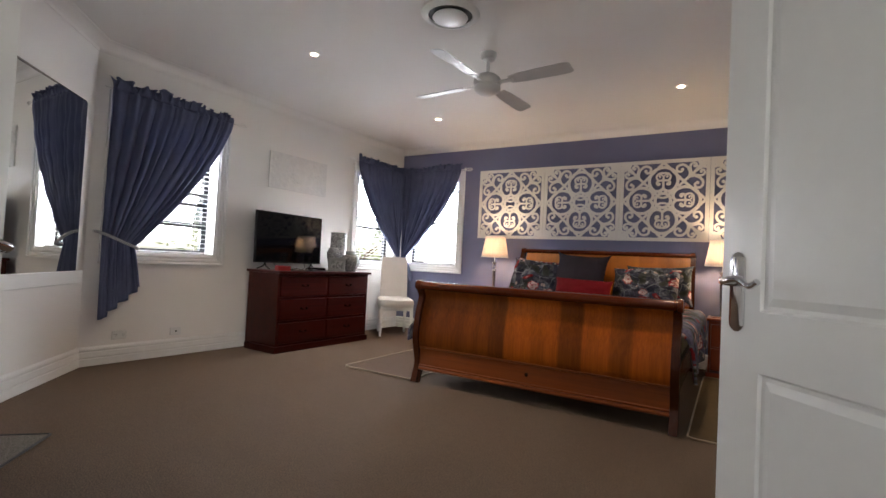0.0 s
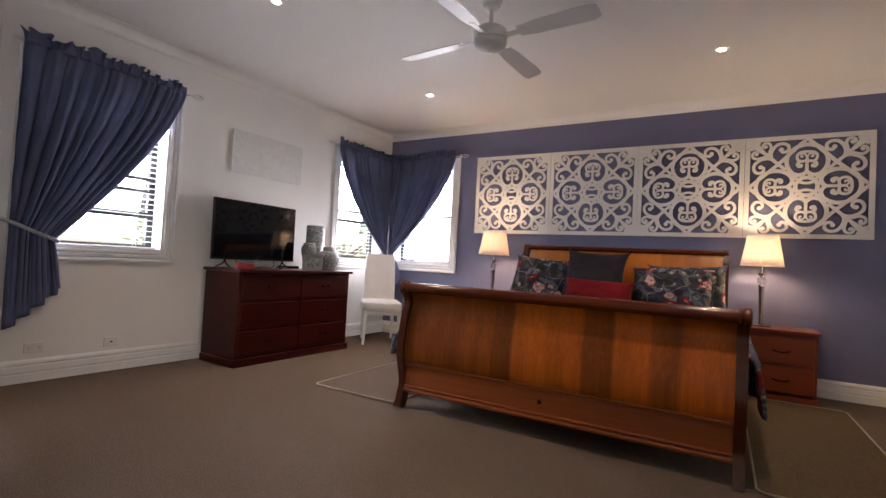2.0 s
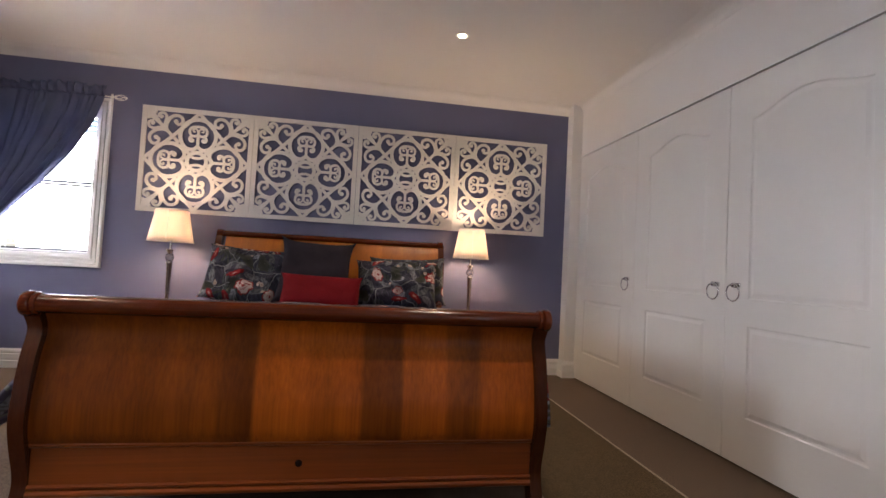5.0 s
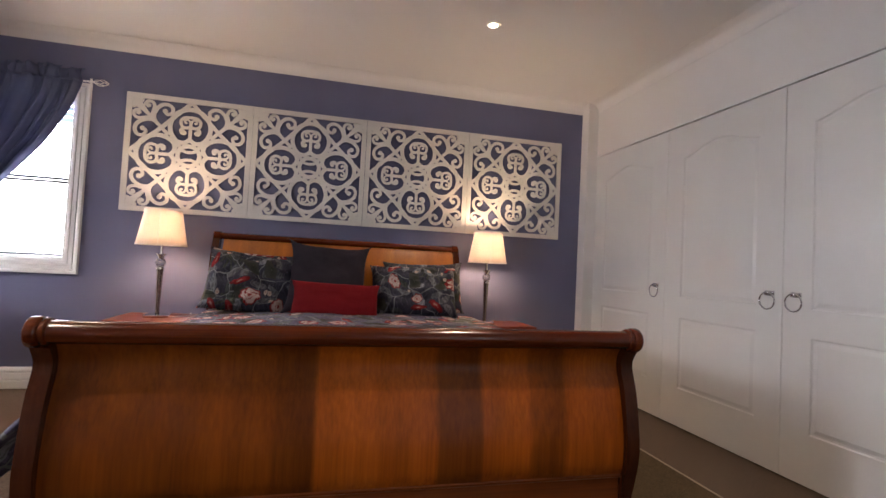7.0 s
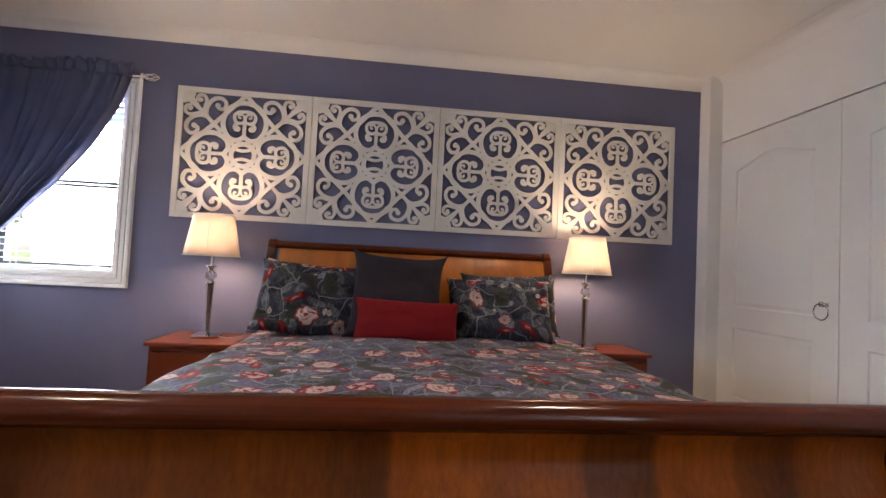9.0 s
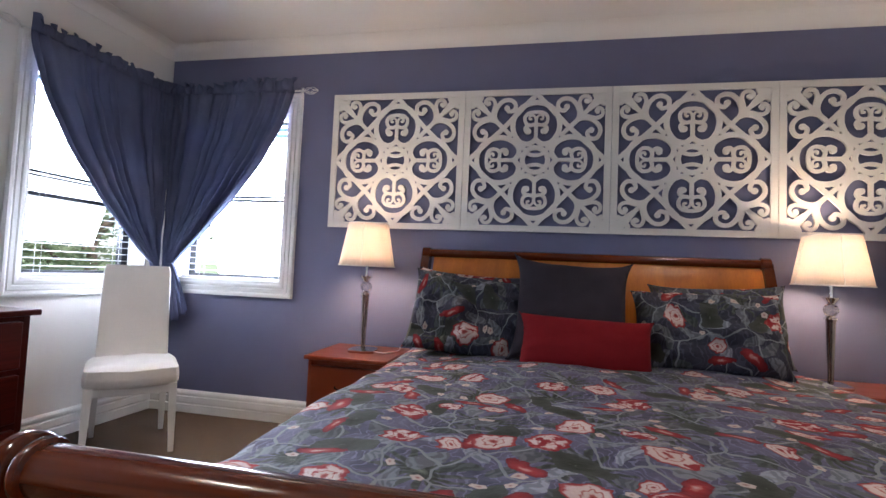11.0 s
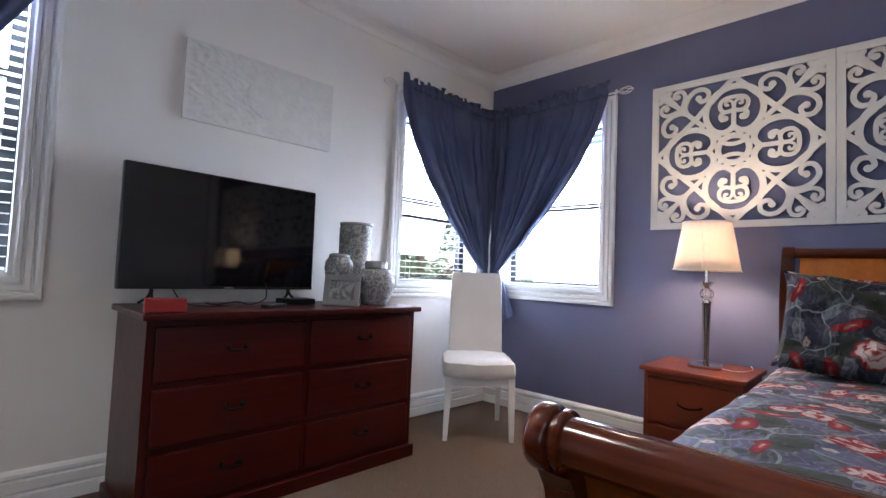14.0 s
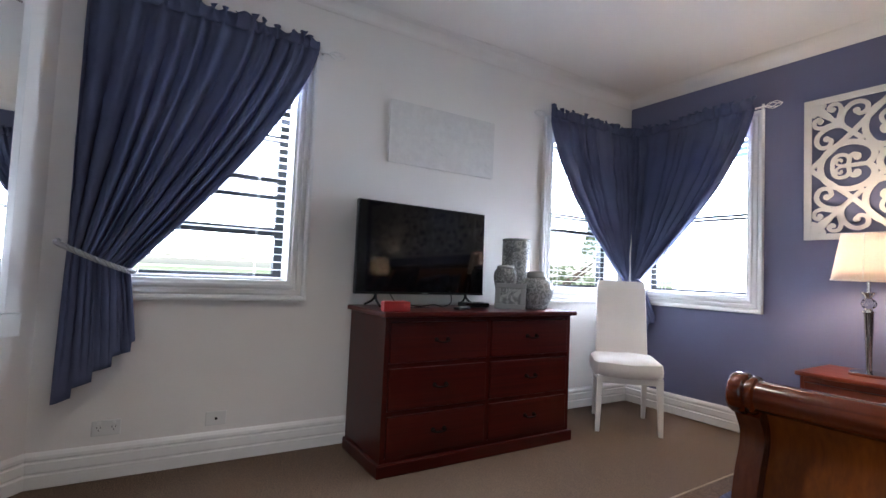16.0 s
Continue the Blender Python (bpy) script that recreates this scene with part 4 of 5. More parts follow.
roll_rail("top_rail", FY - 0.042, 0.800, bed)
bm = cube(BX0 + 0.05, BX1 - 0.05, FY - 0.040, FY - 0.008, 0.120, 0.292, bev=0.003)
part("bottom_rail", bm, CHERRYB, bed)
bm = bmesh.new()
for y, z, r in ((FY - 0.044, 0.122, 0.014), (FY - 0.044, 0.146, 0.008), (FY - 0.044, 0.296, 0.010)):
    tube(bm, [(BX0 + 0.05, y, z), (BX1 - 0.05, y, z)], r, 8)
part("moulding", bm, CHERRYB, bed, smooth=True)
bm = lathe(bmesh.new(), [(0.014, 0), (0.014, 0.003), (0.006, 0.006)], 14)
bmesh.ops.rotate(bm, verts=bm.verts, matrix=Matrix.Rotation(radians(90), 3, "X"))
bmesh.ops.translate(bm, verts=bm.verts, vec=(-1.62, FY - 0.040, 0.215))
part("bolt_cover", bm, IRON, bed, "dark round bolt cover", True)
head_line = [(0.0, 0.0), (0.0, 0.4), (-0.005, 0.7), (-0.02, 0.85), (-0.015, 0.98), (0.02, 1.10), (0.05, 1.17), (0.055, 1.20)]
HY = 7.76
part("headboard_panel", extrude_x(bmesh.new(), sheet(head_line[1:], 0.022, HY), BX0 + 0.03, BX1 - 0.11), HONEY, bed, "lighter honey-coloured veneer panel", True)
for a, b in ((BX0 - 0.045, BX0 + 0.005), (BX1 - 0.115, BX1 - 0.065)):
    part("headboard_post", extrude_x(bmesh.new(), sheet(head_line, 0.07, HY), a, b), CHERRYZ, bed, smooth=True)
bm = lathe(bmesh.new(), [(0.026, 0.0), (0.034, 0.005), (0.034, 0.05), (0.026, 0.055), (0.026, 1.895), (0.034, 1.90), (0.034, 1.945), (0.026, 1.95)], 20)
bmesh.ops.rotate(bm, verts=bm.verts, matrix=Matrix.Rotation(radians(90), 3, "Y"))
bmesh.ops.translate(bm, verts=bm.verts, vec=(BX0 - 0.045, HY + 0.045, 1.20))
part("headboard_rail", bm, CHERRYX, bed, smooth=True)
for x in (BX0 + 0.03, BX1 - 0.07):
    part("side_rail", cube(x, x + 0.035, FY + 0.02, HY, 0.17, 0.36, bev=0.004), CHERRYZ, bed)
part("slat_base", cube(BX0 + 0.07, BX1 - 0.075, FY + 0.06, HY - 0.03, 0.27, 0.29), CHERRYX, bed)

mat_ = tagged(part("mattress", cube(BX0 + 0.075, BX1 - 0.08, FY + 0.075, HY - 0.03, 0.292, 0.60, bev=0.04, seg=3), SLIP, smooth=True), "thick white mattress on the bed base", "mattress")


def quilt():
    bm = bmesh.new()
    uvl = bm.loops.layers.uv.new("UVMap")
    x0, x1, y0, y1 = BX0 + 0.03, BX1 - 0.035, FY + 0.085, HY - 0.16
    nx, ny = 96, 70
    drop = 0.33
    width = x1 - x0
    rows, uvs = [], {}
    for j in range(ny + 1):
        y = y0 + (y1 - y0) * j / ny
        row = []
        dz_end = -0.035 * math.exp(-((y - y0) / 0.10) ** 2)
        for i in range(nx + 1):
            s = -drop + (width + 2 * drop) * i / nx
            over = max(0, -s, s - width)
            sg = -1 if s < width / 2 else 1
            r = 0.075
            if over < 1e-6:
                x, z = x0 + s, 0.0
            elif over < r * 1.57:
                a = over / r
                x, z = (x0 if sg < 0 else x1) + sg * r * math.sin(a), -r * (1 - math.cos(a))
            else:
                h = over - r * 1.57
                wob = 0.018 * math.sin(9 * y + sg) * min(1, h / 0.15) + 0.012 * math.sin(23 * y)
                flare = (0.11 if sg < 0 else 0.0) * math.exp(-((y - y0) / 0.22) ** 2) * min(1, h / 0.12)
                x, z = (x0 if sg < 0 else x1) + sg * (r + wob + 0.05 * h + flare), -r - h
            n = noise.noise((x * 2.2, y * 2.2, 3)) * 0.016 + noise.noise((x * 6, y * 6, 7)) * 0.009 + noise.noise((x * 15, y * 11, 1)) * 0.004
            crown = 0.03 * math.sin(math.pi * min(1, max(0, s / width)))
            hang = -0.05 * noise.noise((0.0, y * 1.7, sg * 4.0)) * (over / drop)
            p = (x, y, 0.637 + z + n + crown + dz_end + hang)
            row.append(p)
        rows.append(row)
    vs = [[bm.verts.new(p) for p in r] for r in rows]
    for j in range(ny):
        for i in range(nx):
            f = bm.faces.new((vs[j][i], vs[j][i + 1], vs[j + 1][i + 1], vs[j + 1][i]))
            for lp, (a, b) in zip(f.loops, ((i, j), (i + 1, j), (i + 1, j + 1), (i, j + 1))):
                lp[uvl].uv = ((width + 2 * drop) * a / nx, (y1 - y0) * b / ny)
    q = tagged(part("quilt", bm, FLORAL, smooth=True), "slate floral quilt with red and cream blooms, spread over the bed", "quilt")
    md = q.modifiers.new("thickness", "SOLIDIFY")
    md.thickness, md.offset = 0.018, 1
    return q


quilt()


def pillow(name, w, h, t, m, material, label, category, ears=0.075, group="", seed=0, crumple=1.0):
    """A stuffed cushion: w by h, t thick, pinched at its corners, standing in its own x-z plane."""
    bm = bmesh.new()
    uvl = bm.loops.layers.uv.new("UVMap")
    n = 30

    def pt(i, j, side):
        a, b = -1 + 2 * i / n, -1 + 2 * j / n
        e = (1 - abs(a) ** 3.0) * (1 - abs(b) ** 3.0)
        th = max(0.0, e) ** 0.42
        pin = 1 - ears * (1 - abs(b) ** 4) * abs(a) ** 3
        pin2 = 1 - ears * (1 - abs(a) ** 4) * abs(b) ** 3
        wr = 0.030 * noise.noise((a * 2.4 + seed, b * 2.4, side)) + 0.012 * noise.noise((a * 9, b * 9 + seed, side * 2))
        sag = -0.02 * (b + 1) / 2 * (1 - a * a) * h
        return Vector((a * w / 2 * pin, side * (t / 2 * th + wr * th * crumple), b * h / 2 * pin2 + sag))

    for side in (-1, 1):
        vs = [[bm.verts.new(pt(i, j, side)) for i in range(n + 1)] for j in range(n + 1)]
        for j in range(n):
            for i in range(n):
                f = bm.faces.new((vs[j][i], vs[j][i + 1], vs[j + 1][i + 1], vs[j + 1][i]))
                for lp, (a, b) in zip(f.loops, ((i, j), (i + 1, j), (i + 1, j + 1), (i, j + 1))):
                    lp[uvl].uv = (seed * 1.7 + side * 3 + w * a / n, h * b / n + seed)
    bmesh.ops.remove_doubles(bm, verts=bm.verts, dist=1e-4)
    ob = part(name, bm, material, smooth=True)
    ob.matrix_world = m
    return tagged(ob, label, category, group)


pillow("pillow", 0.66, 0.44, 0.17, pose(-2.30, 7.60, 0.88, -14, 3, 2), FLORALD, "dark floral pillow leaning on the headboard", "pillow", group="floral pillows", seed=1)
pillow("pillow", 0.66, 0.43, 0.17, pose(-1.02, 7.60, 0.87, -14, -2, -2), FLORALD, "dark floral pillow leaning on the headboard", "pillow", group="floral pillows", seed=2)
pillow("pillow", 0.68, 0.46, 0.22, pose(-2.27, 7.42, 0.86, -26, 6, 6), FLORALD, "dark floral pillow with red and cream blooms", "pillow", group="floral pillows", seed=3, crumple=2.2)
pillow("pillow", 0.68, 0.43, 0.22, pose(-1.13, 7.42, 0.845, -27, -1, -4), FLORALD, "dark floral pillow with red and cream blooms", "pillow", group="floral pillows", seed=4, crumple=2.0)
pillow("cushion", 0.60, 0.57, 0.16, pose(-1.775, 7.33, 0.92, -22, 2.5, 0), CHARCOAL, "square charcoal cushion propped between the pillows", "cushion", ears=0.15, seed=5, crumple=0.5)
pillow("cushion", 0.62, 0.28, 0.15, pose(-1.715, 7.22, 0.768, -20, 1.5, 0), RED, "dark red oblong lumbar cushion in front of the pillows", "cushion", seed=6, crumple=0.3)


# ---- bedside tables and lamps ----
def bedside_table(x0, x1, y0, y1):
    w, dp = x1 - x0, y1 - y0
    b = thing("bedside_table", pose(x0, y0, 0), "reddish mahogany two-drawer bedside table", "bedside table", "pair of bedside tables")
    part("top", cube(-0.012, w + 0.012, -0.015, dp, 0.556, 0.58, bev=0.006), MAHOGX, b)
    part("side_panel", cube(0.008, 0.026, 0.012, dp - 0.01, 0.05, 0.556), MAHOGX, b)
    part("side_panel", cube(w - 0.026, w - 0.008, 0.012, dp - 0.01, 0.05, 0.556), MAHOGX, b)
    part("back_panel", cube(0.026, w - 0.026, dp - 0.02, dp - 0.01, 0.05, 0.556), MAHOGX, b)
    part("rail", cube(0.026, w - 0.026, 0.014, 0.03, 0.525, 0.556), MAHOGX, b)
    part("rail", cube(0.026, w - 0.026, 0.014, 0.03, 0.288, 0.300), MAHOGX, b)
    part("plinth", cube(-0.008, w + 0.008, -0.004, dp - 0.005, 0.0, 0.052, bev=0.005), MAHOGX, b)
    for z0, z1 in ((0.074, 0.285), (0.303, 0.522)):
        d = part("drawer", cube(0.029, w - 0.029, 0.002, 0.03, z0, z1, bev=0.004), MAHOGX, b)
        zc = (z0 + z1) / 2
        pts = smooth_curve([(w / 2 - 0.055, 0.0, zc), (w / 2 - 0.045, -0.018, zc - 0.004), (w / 2, -0.024, zc - 0.012), (w / 2 + 0.045, -0.018, zc - 0.004), (w / 2 + 0.055, 0.0, zc)], 16)
        part("handle", tube(bmesh.new(), pts, 0.005, 7), IRON, d, "dark bail handle", True)
    return b


bedside_table(-3.212, -2.74, 7.45, 7.93)
bedside_table(-0.555, -0.060, 7.54, 7.95)


def table_lamp(x, y, z, turn):
    """Tapered square shade on a crystal ball and a smoked column."""
    l = thing("table_lamp", pose(x, y, z, 0, 0, turn), "lit table lamp, cream linen shade on a crystal and metal stem", "table lamp", "pair of bedside lamps")
    def sq(r, n=40, e=5.0):
        out = []
        for i in range(n):
            a = 2 * math.pi * i / n
            c, s = math.cos(a), math.sin(a)
            k = (abs(c) ** e + abs(s) ** e) ** (-1 / e)
            out.append((r * k * c, r * k * s))
        return out
    bm = bmesh.new()
    grid_faces(bm, [[(a, b, h) for a, b in sq(r)] for r, h in ((0.080, 0.0), (0.082, 0.003), (0.082, 0.016), (0.070, 0.020), (0.036, 0.026))], True, True)
    part("base", bm, CHROME, l, "polished metal base", True)
    part("column", lathe(bmesh.new(), [(0.014, 0.022), (0.013, 0.06), (0.022, 0.33), (0.024, 0.345)], 20), NICKEL, l, "smoked tapered column", True)
    part("collar", lathe(bmesh.new(), [(0.030, 0.345), (0.030, 0.352), (0.020, 0.356), (0.020, 0.362)], 20), CHROME, l, smooth=True)
    part("crystal", lathe(bmesh.new(), [(0.012, 0.362), (0.026, 0.37), (0.034, 0.388), (0.034, 0.398), (0.026, 0.416), (0.012, 0.424)], 12), CRYSTAL, l, "clear crystal ball")
    part("neck", lathe(bmesh.new(), [(0.018, 0.424), (0.018, 0.43), (0.036, 0.452), (0.036, 0.457), (0.009, 0.460), (0.009, 0.56)], 18), CHROME, l, smooth=True)
    bm = bmesh.new()
    grid_faces(bm, [[(a, b, 0.518 + 0.262 * h) for a, b in sq(0.158 - 0.044 * h, 48, 3.6)] for h in (0, 0.25, 0.5, 0.75, 1)], True)
    sh = part("shade", bm, SHADE, l, "cream linen shade glowing from within", True)
    md = sh.modifiers.new("thickness", "SOLIDIFY")
    md.thickness = 0.0015
    bm = bmesh.new()
    for r, h in ((0.159, 0.520), (0.115, 0.778)):
        pts = [(a, b, h) for a, b in sq(r, 48, 3.6)]
        tube(bm, pts + [pts[0]], 0.003, 6)
    for a in range(4):
        c, s = math.cos(a * math.pi / 2), math.sin(a * math.pi / 2)
        tube(bm, [(0.1595 * c, 0.1595 * s, 0.52), (0.1155 * c, 0.1155 * s, 0.778)], 0.0025, 5)
    part("shade_trim", bm, SLIP, sh, smooth=True)
    part("bulb", lathe(bmesh.new(), [(0.010, 0.56), (0.014, 0.58), (0.028, 0.615), (0.030, 0.635), (0.020, 0.66), (0.004, 0.668)], 16), BULB, l, "glowing bulb", True)
    for h, p in ((0.69, 5.2),):
        lamp = new("bulb_light", bpy.data.lights.new("bulb_light", "POINT"))
        lamp.data.energy, lamp.data.color, lamp.data.shadow_soft_size = p, (1.0, 0.74, 0.50), 0.025
        lamp.location = (x, y, z + h)
    return l


table_lamp(-2.965, 7.69, 0.58, 6)
table_lamp(-0.445, 7.73, 0.58, -8)
cord = tagged(part("lamp_cord", tube(bmesh.new(), smooth_curve([(-2.90, 7.69, 0.586), (-2.83, 7.66, 0.585), (-2.79, 7.70, 0.585), (-2.77, 7.80, 0.585), (-2.80, 7.928, 0.584)], 30), 0.003, 6), PLATE, smooth=True), "thin white lamp cord on the bedside table", "cord")


# ---- dresser, television and ornaments ----
DR = pose(-4.235, 6.04, 0, 0, 0, 90 - 1.6)   # local x along the front (+y), local y into the wall
dresser = thing("dresser", DR, "dark mahogany six-drawer dresser against the white wall", "dresser")
L = 0.665
part("top", cube(-L - 0.022, L + 0.022, -0.04, 0.495, 0.803, 0.83, bev=0.006), MAHOG, dresser)
for a, b, nm in ((-L, -L + 0.028, "side_panel"), (-0.013, 0.013, "divider"), (L - 0.028, L, "side_panel")):
    part(nm, cube(a, b, 0.0, 0.48, 0.06, 0.803), MAHOG, dresser)
part("back_panel", cube(-L + 0.028, L - 0.028, 0.46, 0.475, 0.06, 0.803), MAHOG, dresser)
for z in (0.075, 0.309, 0.551, 0.79):
    for a, b in ((-L + 0.028, -0.013), (0.013, L - 0.028)):
        part("drawer_rail", cube(a, b, 0.002, 0.46, z - 0.012, z + 0.012), MAHOG, dresser)
part("plinth", cube(-L - 0.02, L + 0.02, -0.022, 0.47, 0.0, 0.066, bev=0.006), MAHOG, dresser)
for a, b in ((-L + 0.031, -0.016), (0.016, L - 0.031)):
    for z0, z1 in ((0.089, 0.295), (0.323, 0.537), (0.565, 0.776)):
        d = part("drawer", cube(a, b, -0.008, 0.02, z0, z1, bev=0.005), MAHOG, dresser)
        c, zc = (a + b) / 2, (z0 + z1) / 2 + 0.01
        bm = bmesh.new()
        for s in (-1, 1):
            lathe(bm, [(0.013, 0), (0.013, 0.004), (0.006, 0.008), (0.006, 0.02)], 10)
        bmesh.ops.rotate(bm, verts=bm.verts, matrix=Matrix.Rotation(radians(90), 3, "X"))
        vs = bm.verts[:]
        for k, v in enumerate(vs):
            v.co += Vector(((-1 if k < len(vs) // 2 else 1) * 0.036 + c, -0.008, zc))
        pts = smooth_curve([(c - 0.042, -0.022, zc + 0.002), (c - 0.032, -0.028, zc - 0.008), (c, -0.030, zc - 0.012), (c + 0.032, -0.028, zc - 0.008), (c + 0.042, -0.022, zc + 0.002)], 14)
        tube(bm, pts, 0.005, 7)
        part("handle", bm, IRON, d, "black iron bail handle", True)

TVM = pose(-4.605, 5.812, 0.83, 0, 0, 90 + 1.2) @ pose(0, 0, 0, -0.8)   # local x along the screen, local -y towards the room
tv = thing("television", TVM, "black flat screen television, switched off, on the dresser", "television")
part("body", cube(-0.468, 0.468, -0.004, 0.03, 0.072, 0.622, bev=0.006), BLACK, tv)
part("back_bulge", cube(-0.36, 0.36, 0.028, 0.062, 0.09, 0.42, bev=0.015), BLACK, tv)
part("screen", cube(-0.460, 0.460, -0.0065, -0.003, 0.086, 0.615), SCREEN, tv, "glossy dark screen")
part("bezel", cube(-0.466, 0.466, -0.008, -0.002, 0.073, 0.086, bev=0.002), BLACK, tv)
part("badge", cube(-0.022, 0.022, -0.0095, -0.008, 0.076, 0.082), CHINAW, tv, "small pale badge")
for s in (-1, 1):
    bm = bmesh.new()
    for e in (-1, 1):
        tube(bm, smooth_curve([(s * 0.33, 0.012, 0.085), (s * 0.335, 0.02 * e + 0.01, 0.04), (s * 0.35, e * 0.10 + 0.01, 0.007)], 10), 0.007, 7)
    part("foot", bm, BLACK, tv, smooth=True)

ON = 0.831
box_ = tagged(part("red_box", cube(-0.035, 0.035, -0.07, 0.07, 0, 0.052, bev=0.003), REDBOX), "small red cardboard box on the dresser", "box")
box_.matrix_world = pose(-4.275, 5.44, ON, 0, 0, -12)
bm = bmesh.new()
tube(bm, smooth_curve([(-4.58, 5.70, ON + 0.01), (-4.50, 5.72, ON + 0.006), (-4.47, 5.80, ON + 0.02), (-4.49, 5.88, ON + 0.006), (-4.55, 5.98, ON + 0.03), (-4.60, 6.0, ON + 0.10)], 40), 0.0035, 6)
tagged(part("cable", bm, BLACK, smooth=True), "thin black cable looping under the television", "cable", "television cables")
bm = tube(bmesh.new(), smooth_curve([(-4.57, 5.55, ON + 0.08), (-4.52, 5.58, ON + 0.02), (-4.46, 5.64, ON + 0.005), (-4.44, 5.74, ON + 0.005), (-4.50, 5.80, ON + 0.005)], 30), 0.003, 6)
tagged(part("cable", bm, BLACK, smooth=True), "thin black cable looping under the television", "cable", "television cables")
stb = thing("set_top_box", pose(-4.50, 6.12, ON, 0, 0, 84), "small black set-top box beside the television", "set-top box")
part("case", cube(-0.085, 0.085, -0.055, 0.055, 0.004, 0.032, bev=0.004), BLACK, stb)
part("front", cube(-0.08, 0.08, -0.057, -0.054, 0.008, 0.028), SCREEN, stb)
rem = thing("remote_control", pose(-4.36, 5.93, ON, 0, 0, 30), "slim black remote control lying on the dresser", "remote control")
part("case", cube(-0.02, 0.02, -0.08, 0.08, 0.0, 0.016, bev=0.004), BLACK, rem)
bm = bmesh.new()
for i in range(3):
    for j in range(6):
        box(bm, -0.013 + 0.010 * i, -0.007 + 0.010 * i, -0.06 + 0.018 * j, -0.052 + 0.018 * j, 0.0155, 0.0175)
part("buttons", bm, CHINAW, rem)

v = thing("cylinder_vase", pose(-4.585, 6.545, ON), "tall grey and white patterned porcelain cylinder vase", "vase")
part("body", lathe(bmesh.new(), [(0.085, 0), (0.096, 0.006), (0.098, 0.02), (0.098, 0.44), (0.094, 0.455)], 36), CHINA, v, smooth=True)
part("rim", lathe(bmesh.new(), [(0.094, 0.455), (0.099, 0.460), (0.099, 0.470), (0.092, 0.472), (0.088, 0.45)], 36), CHINAW, v, "pale plain rim", True)
v = thing("ginger_jar", pose(-4.36, 6.53, ON), "round grey and white porcelain ginger jar with lid", "jar", "ginger jars")
part("body", lathe(bmesh.new(), [(0.062, 0), (0.07, 0.006), (0.075, 0.02), (0.105, 0.085), (0.114, 0.125), (0.108, 0.165), (0.085, 0.195), (0.058, 0.205)], 36), CHINA, v, smooth=True)
part("lid", lathe(bmesh.new(), [(0.060, 0.205), (0.064, 0.209), (0.064, 0.235), (0.058, 0.245), (0.02, 0.249)], 30), CHINAW, v, "flat-topped pale lid", True)
v = thing("ginger_jar", pose(-4.49, 6.37, ON), "small grey and white porcelain jar behind the photo frame", "jar", "ginger jars")
part("body", lathe(bmesh.new(), [(0.05, 0), (0.055, 0.01), (0.060, 0.10), (0.074, 0.165), (0.079, 0.20), (0.074, 0.235), (0.058, 0.258)], 32), CHINA, v, smooth=True)
part("lid", lathe(bmesh.new(), [(0.054, 0.258), (0.058, 0.262), (0.058, 0.272), (0.045, 0.279), (0.012, 0.282)], 28), CHINAW, v, smooth=True)
fr = thing("photo_frame", pose(-4.365, 6.305, ON, 0, 0, 38) @ pose(0, 0, 0, -9), "small silver-grey photo frame with a leafy print", "photo frame")
bm = bmesh.new()
for a in ((-0.1, 0.1, 0.0, 0.032), (-0.1, 0.1, 0.133, 0.165), (-0.1, -0.066, 0.032, 0.133), (0.066, 0.1, 0.032, 0.133)):
    box(bm, a[0], a[1], 0, 0.014, a[2], a[3], bev=0.003)
part("frame", bm, CHINAW, fr)
part("print", cube(-0.067, 0.067, 0.005, 0.010, 0.031, 0.134), PRINT, fr, "grey leafy print")
part("back", cube(-0.09, 0.09, 0.012, 0.018, 0.006, 0.158), BLACK, fr)


# ---- white chair in the corner ----
chair = thing("dining_chair", pose(-4.24, 7.325, 0, 0, 0, 45), "white slipcovered high-back chair with painted legs, in the corner", "chair")
rows = []
for z, wx, y0, y1 in ((0.375, 0.222, -0.215, 0.225), (0.39, 0.230, -0.225, 0.235), (0.43, 0.232, -0.228, 0.24), (0.47, 0.226, -0.222, 0.24), (0.49, 0.20, -0.195, 0.235), (0.497, 0.10, -0.10, 0.20)):
    ringp = []
    for i in range(40):
        a = 2 * math.pi * i / 40
        c, s = math.cos(a), math.sin(a)
        k = (abs(c) ** 7 + abs(s) ** 7) ** (-1 / 7)
        ringp.append((wx * k * c, (y0 + y1) / 2 + (y1 - y0) / 2 * k * s, z + 0.004 * math.sin(5 * a)))
    rows.append(ringp)
bm = bmesh.new()
grid_faces(bm, rows, True, True)
part("seat", bm, SLIP, chair, smooth=True)
rows = []
for f in [i / 14 for i in range(15)]:
    z = 0.44 + 0.60 * f
    lean = 0.19 + 0.085 * f
    wx = 0.188 - 0.010 * f
    t = 0.036 * (1 - 0.25 * f)
    if f > 0.93:
        t *= 0.75
        wx -= 0.008
    ringp = []
    for i in range(36):
        a = 2 * math.pi * i / 36
        c, s = math.cos(a), math.sin(a)
        k = (abs(c) ** 8 + abs(s) ** 8) ** (-1 / 8)
        ringp.append((wx * k * c, lean + t * k * s + 0.012 * (c * k) ** 2 * -1, z))
    rows.append(ringp)
bm = bmesh.new()
grid_faces(bm, rows, True, True)
part("backrest", bm, SLIP, chair, smooth=True)
